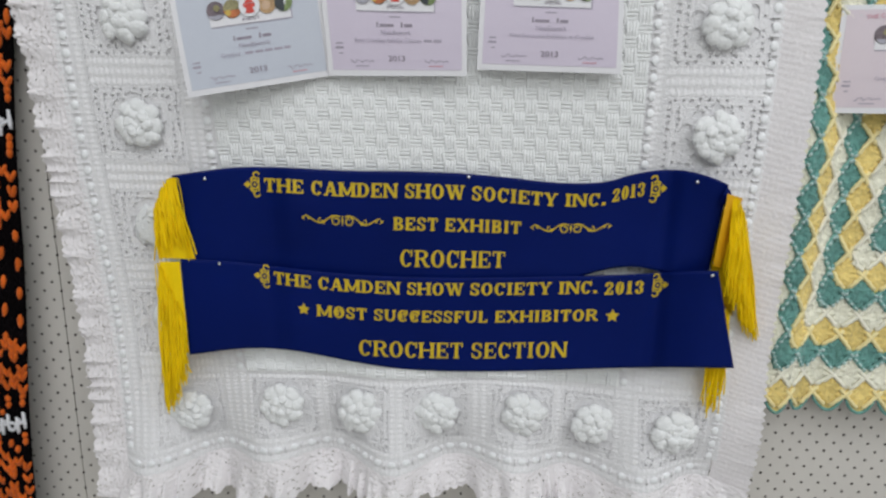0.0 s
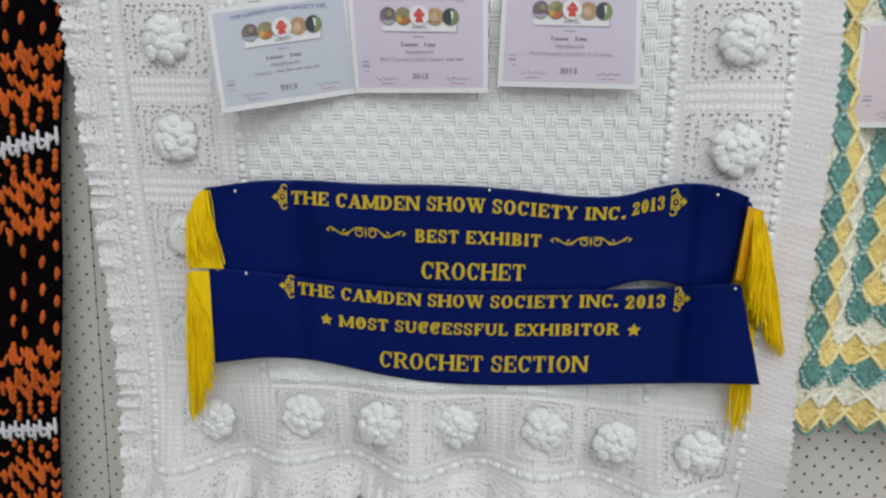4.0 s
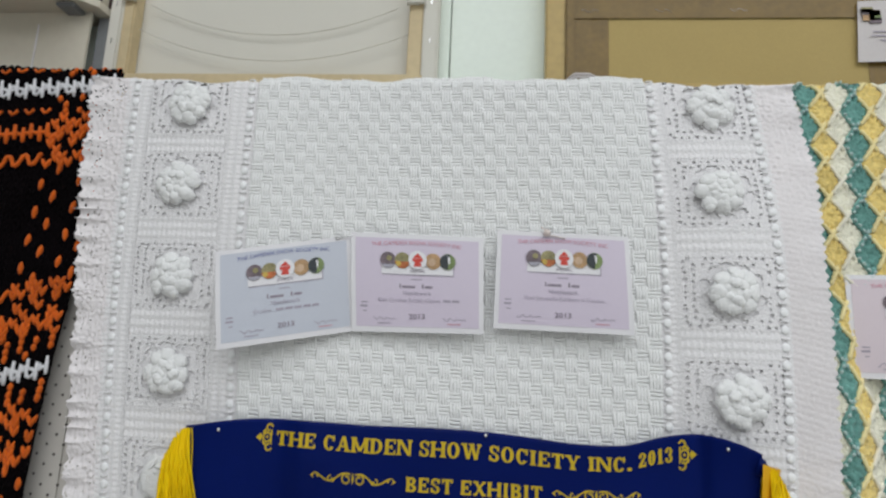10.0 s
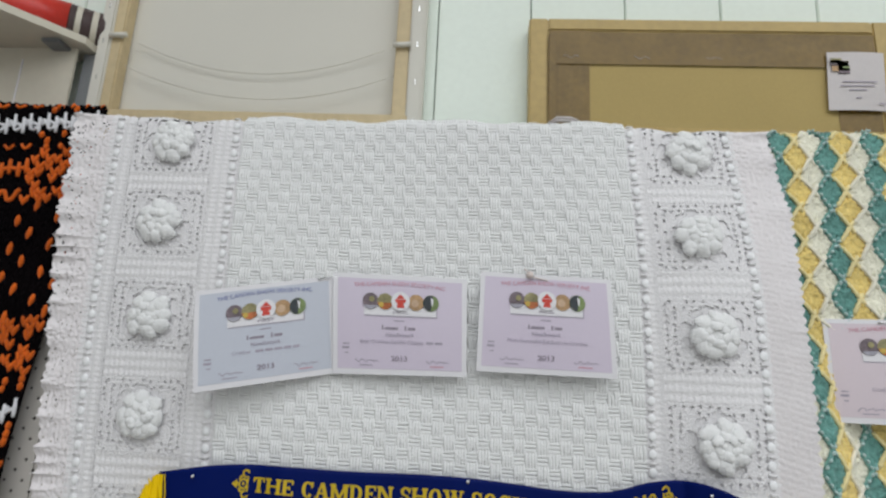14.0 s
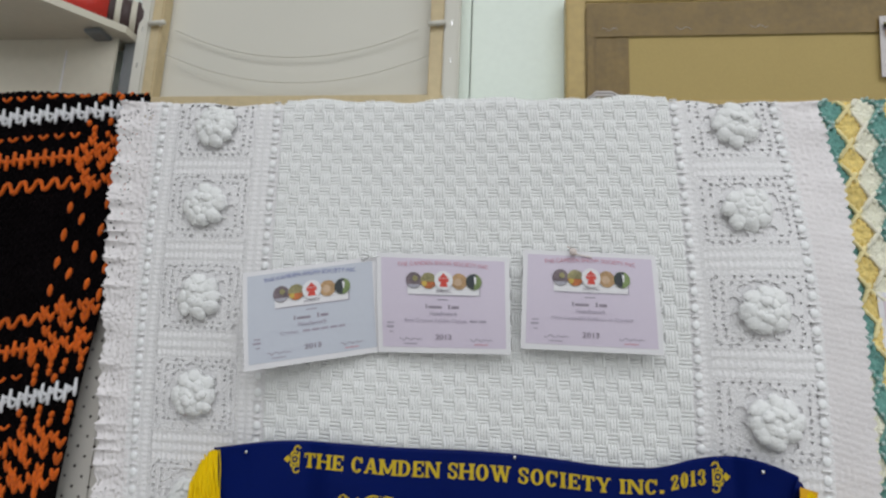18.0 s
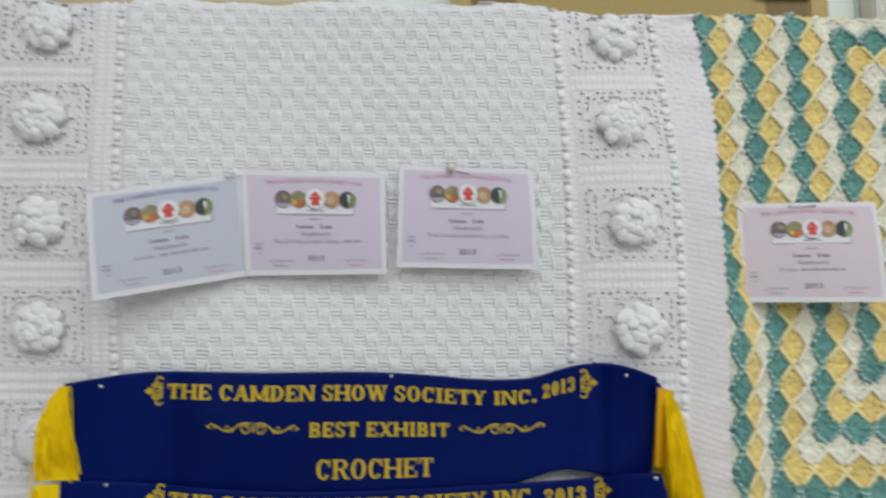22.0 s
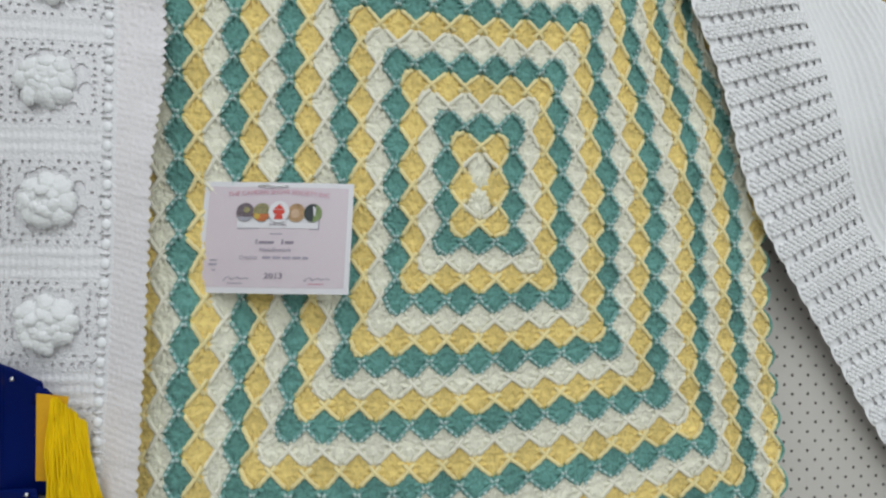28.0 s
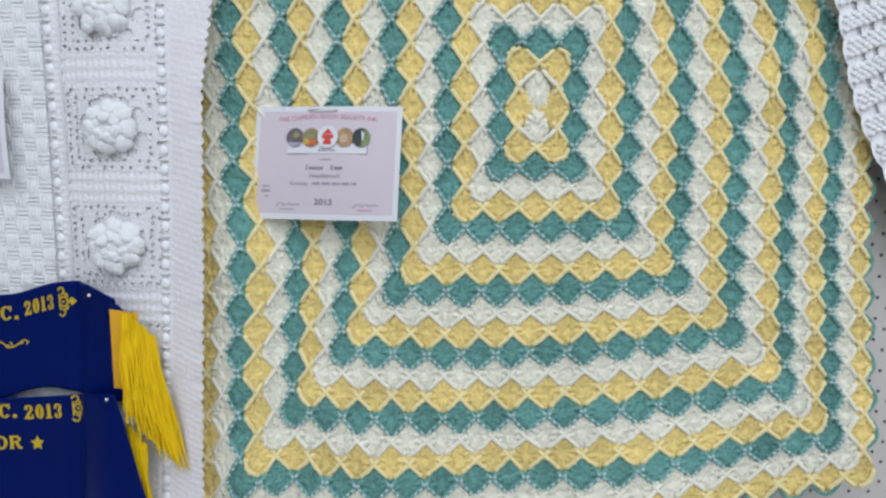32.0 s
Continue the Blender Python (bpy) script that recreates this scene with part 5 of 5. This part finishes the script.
def shawl_at(e, d, lift=0.0):
    """e: height of the row where it meets the lace edge; d: how far in from the edge, along rows that climb."""
    x0 = EDGE_X(e) - 0.008
    k = 0.46 * (1 - step(1.45, 1.80, e) * 0.75)
    z = e + d * k
    x = x0 + d * 0.93
    zz = min(z, TOP)
    y = -0.026 + 0.026 * step(1.52, 1.66, x) * step(1.6, 1.4, zz) - 0.018 * bump(x - 0.35 * (1.76 - zz), 1.50, 0.06) * step(1.2, 1.45, e) - 0.010 * bump(x - 0.3 * (1.76 - zz), 1.665, 0.04)
    top = TOP + 0.016 + 0.026 * bump(x, 1.62, 0.07) + 0.004 * math.sin(40 * x)
    y, z = over_top(y - lift, z, top + lift)
    return (x, y, z)


shawl = thing("knitted_shawl", 1.75, -0.02, 1.0, "white hand-knitted shawl with an openwork lace border", "shawl", "blankets on the screens")
rnd = random.Random(31)
ROW = 0.0330
NE, ND = 330, 51
e0, e1, lace = 0.98, TOP + 0.20, 0.165
pe, pd = (e1 - e0) / NE, lace / ND
verts = []
for j in range(ND + 1):
    for i in range(NE + 1):
        e, d = e0 + pe * i, pd * j
        ph = (e / ROW) % 1.0
        scal = 0.006 * abs(math.sin(math.pi * e / ROW)) * (1 - step(0.0, 0.02, d))
        verts.append(shawl_at(e, d - scal, 0.0014 * math.cos(2 * math.pi * (ph - 0.5)) + 0.0010 * math.sin(d * 800) * math.sin(e * 700)))
faces = []
for j in range(ND):
    for i in range(NE):
        e, d = e0 + pe * (i + 0.5), pd * (j + 0.5)
        ph = (e / ROW) % 1.0
        if 0.014 < d < lace - 0.008 and abs((ph + 0.5) % 1.0 - 0.56) < 0.20 and j % 5 < 2:
            continue
        k = j * (NE + 1) + i
        faces.append((k, k + NE + 1, k + NE + 2, k + 1))
mesh_ob("lace_border", verts, faces, SHAWL_YARN, shawl, "openwork rows of eyelets", True)
# extra white layer put behind the border to lighten the eyelets
verts, faces = sheet(90, 20, lambda u, v: shawl_at(e0 + (e1 - e0) * u, 0.004 + (lace - 0.004) * v, -0.0045))
mesh_ob("under_layer", verts, faces, SHAWL_YARN, shawl, "white under layer added behind the eyelets", True)
bobbles = Soup()
for r in range(int(e0 / ROW) + 1, int(e1 / ROW)):
    for ph in (0.30, 0.46, 0.62, 0.78):
        for t in range(20):
            e, d = (r + ph) * ROW + rnd.uniform(-0.0008, 0.0008), 0.003 + 0.0083 * (t + (0.5 if ph in (0.46, 0.78) else 0))
            blob(bobbles, shawl_at(e, d, 0.0014), (0.0052, 0.0023, 0.0038), None, 3, 6, 0.08)
tagged(bobbles.mesh("purl_stitches", SHAWL_YARN, shawl), kind="stuff")
verts, faces = sheet(200, 100, lambda u, v: shawl_at(1.02 + (TOP + 0.26 - 1.02) * v, lace + 0.62 * u, 0.0013 * math.sin(u * 330) + 0.0016 * abs(math.sin(v * 100 * math.pi / 2))))
mesh_ob("plain_knit", verts, faces, SHAWL_YARN, shawl, "fine plain knitting", True)
keep_world(shawl)


# ---- pictures on the wall behind ----
def stretched_canvas(x0, x1, z0, z1, label, uprights=()):
    ob = thing("stretched_canvas", (x0 + x1) / 2, 0.18, z0, label, "canvas", "pictures hung face to the wall")
    part("cloth", box(x0 + 0.004, x1 - 0.004, 0.198, 0.2015, z0 + 0.004, z1 - 0.004), CANVAS, ob, "primed white canvas")
    for a, b in ((x0 + 0.028, x0 + 0.054), (x1 - 0.062, x1 - 0.032)) + tuple(uprights):
        part("stretcher_bar", box(a, b, 0.166, 0.198, z0 + 0.03, z1 - 0.03, 0.003), TIMBER, ob)
    for a, b in ((z0 + 0.006, z0 + 0.050), (z1 - 0.05, z1 - 0.006)):
        part("stretcher_bar", box(x0 + 0.004, x1 - 0.004, 0.1655, 0.1975, a, b, 0.003), TIMBER, ob)
    for a, b in ((x0, x0 + 0.029), (x1 - 0.033, x1)):
        part("canvas_fold", box(a, b, 0.163, 0.198, z0, z1, 0.004), CANVAS, ob, "canvas turned over the bar")
        for i in range(int((z1 - z0) / 0.085)):
            z = z0 + 0.03 + 0.085 * i
            part("staple", box((a + b) / 2 - 0.001, (a + b) / 2 + 0.001, 0.1615, 0.164, z, z + 0.011), PIN, ob)
    return ob


canvas1 = stretched_canvas(-0.680, 0.024, 1.806, 2.62, "back of a white stretched canvas with a slack hanging cord")
soup = Soup()
for p, q, sag in (((-0.618, 1.962), (-0.036, 1.950), 0.066), ((-0.603, 2.022), (-0.066, 2.012), 0.064)):
    tube(soup, [(p[0] + (q[0] - p[0]) * t, 0.186 if sag < 0.065 else 0.178, p[1] + (q[1] - p[1]) * t - sag * 4 * t * (1 - t)) for t in np.linspace(0, 1, 25)], 0.0012, 5)
soup.mesh("hanging_cord", CANVAS, canvas1, "thin slack white cord")
for x, z in ((-0.630, 2.022), (-0.022, 2.008)):
    soup = Soup()
    tube(soup, [(x - 0.020, 0.158, z - 0.001), (x + 0.016, 0.158, z + 0.002)], 0.0055, 8)
    tube(soup, [(x, 0.158, z), (x, 0.170, z)], 0.003, 6)
    soup.mesh("cord_hook", CANVAS, canvas1, "white knotted cord end on a hook")
keep_world(canvas1)
canvas2 = stretched_canvas(1.047, 1.437, 1.828, 2.40, "back of a small white stretched canvas", ((1.235, 1.265),))
keep_world(canvas2)


def framed_picture(x0, x1, z0, z1, rail, tape, label, tag):
    ob = thing("framed_picture", (x0 + x1) / 2, 0.18, z0, label, "picture", "pictures hung face to the wall")
    y0, y1 = 0.160, 0.204
    part("frame_rail", box(x0, x0 + rail, y0, y1, z0, z1, 0.003), GILT, ob)
    part("frame_rail", box(x1 - rail, x1, y0, y1, z0, z1, 0.003), GILT, ob)
    part("frame_rail", box(x0 + rail, x1 - rail, y0, y1, z1 - rail * 0.72, z1, 0.003), GILT, ob)
    part("frame_rail", box(x0 + rail, x1 - rail, y0, y1, z0, z0 + rail, 0.003), GILT, ob)
    xi, xj, zi, zj = x0 + rail, x1 - rail, z0 + rail, z1 - rail * 0.72
    part("backing_board", box(xi, xj, y0 + 0.004, y1 - 0.004, zi, zj), CARD, ob, "brown card backing")
    r = random.Random(int(x0 * 100))

    def strip(name, a, b, c, d, lift):
        verts, faces = sheet(24, 6, lambda u, v: (a + (b - a) * u, y0 + 0.0025 - lift - 0.0012 * noise.noise((u * 9, v * 3, x0 * 7)), c + (d - c) * v))
        mesh_ob(name, verts, faces, TAPE, ob, "creased brown packing tape", True)

    strip("tape", xi + 0.002, xi + tape, zi, zj, 0.0)
    strip("tape", xi + 0.014, xj, zj - tape * 0.92, zj - 0.004, 0.0022)
    strip("tape", xj - tape, xj - 0.002, zi, zj - tape * 0.9, 0.0)
    part("tape_fold", box(xi + 0.0, xi + 0.016, y0 - 0.006, y0 + 0.003, zi, zj - 0.012, 0.002), TAPE, ob)
    soup = Soup()
    for k in range(3):
        x, z = xi + 0.03 + (xj - xi) * 0.22 * k, zj - tape * r.uniform(0.45, 0.75)
        tube(soup, [(x + 0.016 * t, y0 - 0.0005, z + 0.003 * math.sin(5 * t + k)) for t in np.linspace(0, 2, 9)], 0.0005, 4)
    soup.mesh("tape_crease", LABEL_PAPER, ob, "pale crease")
    if tag:
        a, b, c, d = tag
        verts, faces = sheet(6, 6, lambda u, v: (a + (b - a) * u - 0.008 * (1 - v), y0 - 0.004 - 0.003 * math.sin(3 * u), c + (d - c) * v))
        lab = mesh_ob("paper_label", verts, faces, LABEL_PAPER, ob, "white printed paper label", True)
        for k in range(7):
            u, v = r.uniform(0.05, 0.4), r.uniform(0.70, 0.95)
            s = part("printed_mark", box(a + (b - a) * u - 0.006, a + (b - a) * (u + 0.14), y0 - 0.0085, y0 - 0.0080, c + (d - c) * (v - 0.09), c + (d - c) * v), PRINTS[k % 4], lab)
        for k, (u0, u1, v) in enumerate(((0.15, 0.75, 0.40), (0.30, 0.60, 0.33), (0.2, 0.8, 0.47), (0.40, 0.5, 0.20), (0.78, 0.9, 0.10))):
            part("printed_line", box(a + (b - a) * u0, a + (b - a) * u1, y0 - 0.0085, y0 - 0.0080, c + (d - c) * v, c + (d - c) * v + 0.0022), INK_PALE, lab)
    return keep_world(ob)


honey = framed_picture(0.238, 0.957, 1.80, 2.076, 0.038, 0.083, "back of a honey timber picture frame sealed with brown tape", (0.822, 0.930, 1.878, 2.003))
wire = Soup()
for dz in (0.0, 0.006):
    tube(wire, [(0.256, 0.158, 1.8010 + dz), (0.266, 0.120, 1.8090 + dz), (0.285, 0.100, 1.8175 + dz), (0.310, 0.096, 1.8155 + dz), (0.335, 0.105, 1.8080 + dz), (0.352, 0.158, 1.8010 + dz)], 0.0028, 6)
wire.mesh("hanging_wire", LABEL_PAPER, honey, "grey plastic-covered hanging wire")
keep_world(honey)
framed_picture(1.443, 2.30, 1.79, 1.952, 0.034, 0.05, "back of a long honey timber frame with brown tape", None)
part_dark = thing("dark_picture", 1.98, 0.20, 1.955, "dark framed picture on the board wall", "picture")
part("dark_board", box(1.56, 2.40, 0.186, 0.204, 1.9525, 2.5, 0.003), DARK, part_dark)
part("frame_edge", box(1.545, 1.5595, 0.180, 0.204, 1.9525, 2.5, 0.003), GREY_METAL, part_dark)
keep_world(part_dark)

# ---- corner shelf with folded red cloths ----
SHELF_Z = 1.985
shelf = thing("corner_shelf", -0.95, 0.15, SHELF_Z, "cream corner shelf with a pale panel below", "shelf")
bm = bmesh.new()
outline = [(-0.682, 0.135), (-0.787, 0.005), (-0.847, 0.002), (-1.15, 0.12), (-1.15, 0.204), (-0.682, 0.204)]
low = [bm.verts.new((x, y, SHELF_Z)) for x, y in outline]
high = [bm.verts.new((x, y, SHELF_Z + 0.016)) for x, y in outline]
bm.faces.new(low[::-1]), bm.faces.new(high)
for i in range(6):
    bm.faces.new((low[i], low[(i + 1) % 6], high[(i + 1) % 6], high[i]))
part("shelf_board", bm, CREAM_PAINT, shelf)
part("panel", box(-1.15, -0.710, 0.150, 0.158, 1.60, SHELF_Z - 0.0005, 0.001), CREAM_PAINT, shelf, "pale cream panel with a plastic sheen")
# thin white strip in place of the highlight on the clear plastic
part("plastic_glint", box(-0.822, -0.8195, 0.1465, 0.1495, 1.74, SHELF_Z - 0.03, 0.0006), PAPER_EDGE, shelf, "white strip for the highlight along a clear plastic edge")
part("upright", box(-0.7095, -0.682, 0.172, 0.204, 1.60, SHELF_Z - 0.0005, 0.002), GREY_METAL, shelf, "dark grey upright")
part("bracket", box(-0.760, -0.720, 0.110, 0.150, SHELF_Z - 0.010, SHELF_Z - 0.0005, 0.003), GREY_METAL, shelf)
keep_world(shelf)


def rolled_cloth(x, y, turn, length, radius, label):
    """A rolled red cloth with dark and cream bands near its end."""
    ob = thing("rolled_cloth", x, y, SHELF_Z + 0.016, label, "cloth", "rolled cloths on the shelf")
    along = Vector((math.cos(turn), math.sin(turn), 0))
    at = Vector((x, y, SHELF_Z + 0.016 + radius))
    for a, b, mat, nm in ((0.0, 0.62, RED, "red_roll"), (0.62, 0.66, DARK, "band"), (0.66, 0.70, CREAM_PAINT, "band"), (0.70, 0.76, DARK, "band"), (0.76, 0.80, CREAM_PAINT, "band"), (0.80, 1.0, DARK, "dark_end")):
        soup = Soup()
        pts = [at + along * length * (a + (b - a) * t) for t in (0, 0.33, 0.67, 1)]
        tube(soup, pts, [radius * (1 + 0.03 * math.sin(9 * (a + t))) for t in range(4)], 18)
        soup.mesh(nm, mat, ob)
    return keep_world(ob)


rolled_cloth(-0.900, 0.052, 0.62, 0.30, 0.045, "rolled red cloth with cream and dark bands on a shelf")
rolled_cloth(-0.900, 0.072, 2.80, 0.26, 0.045, "rolled red cloth with bands beside another")
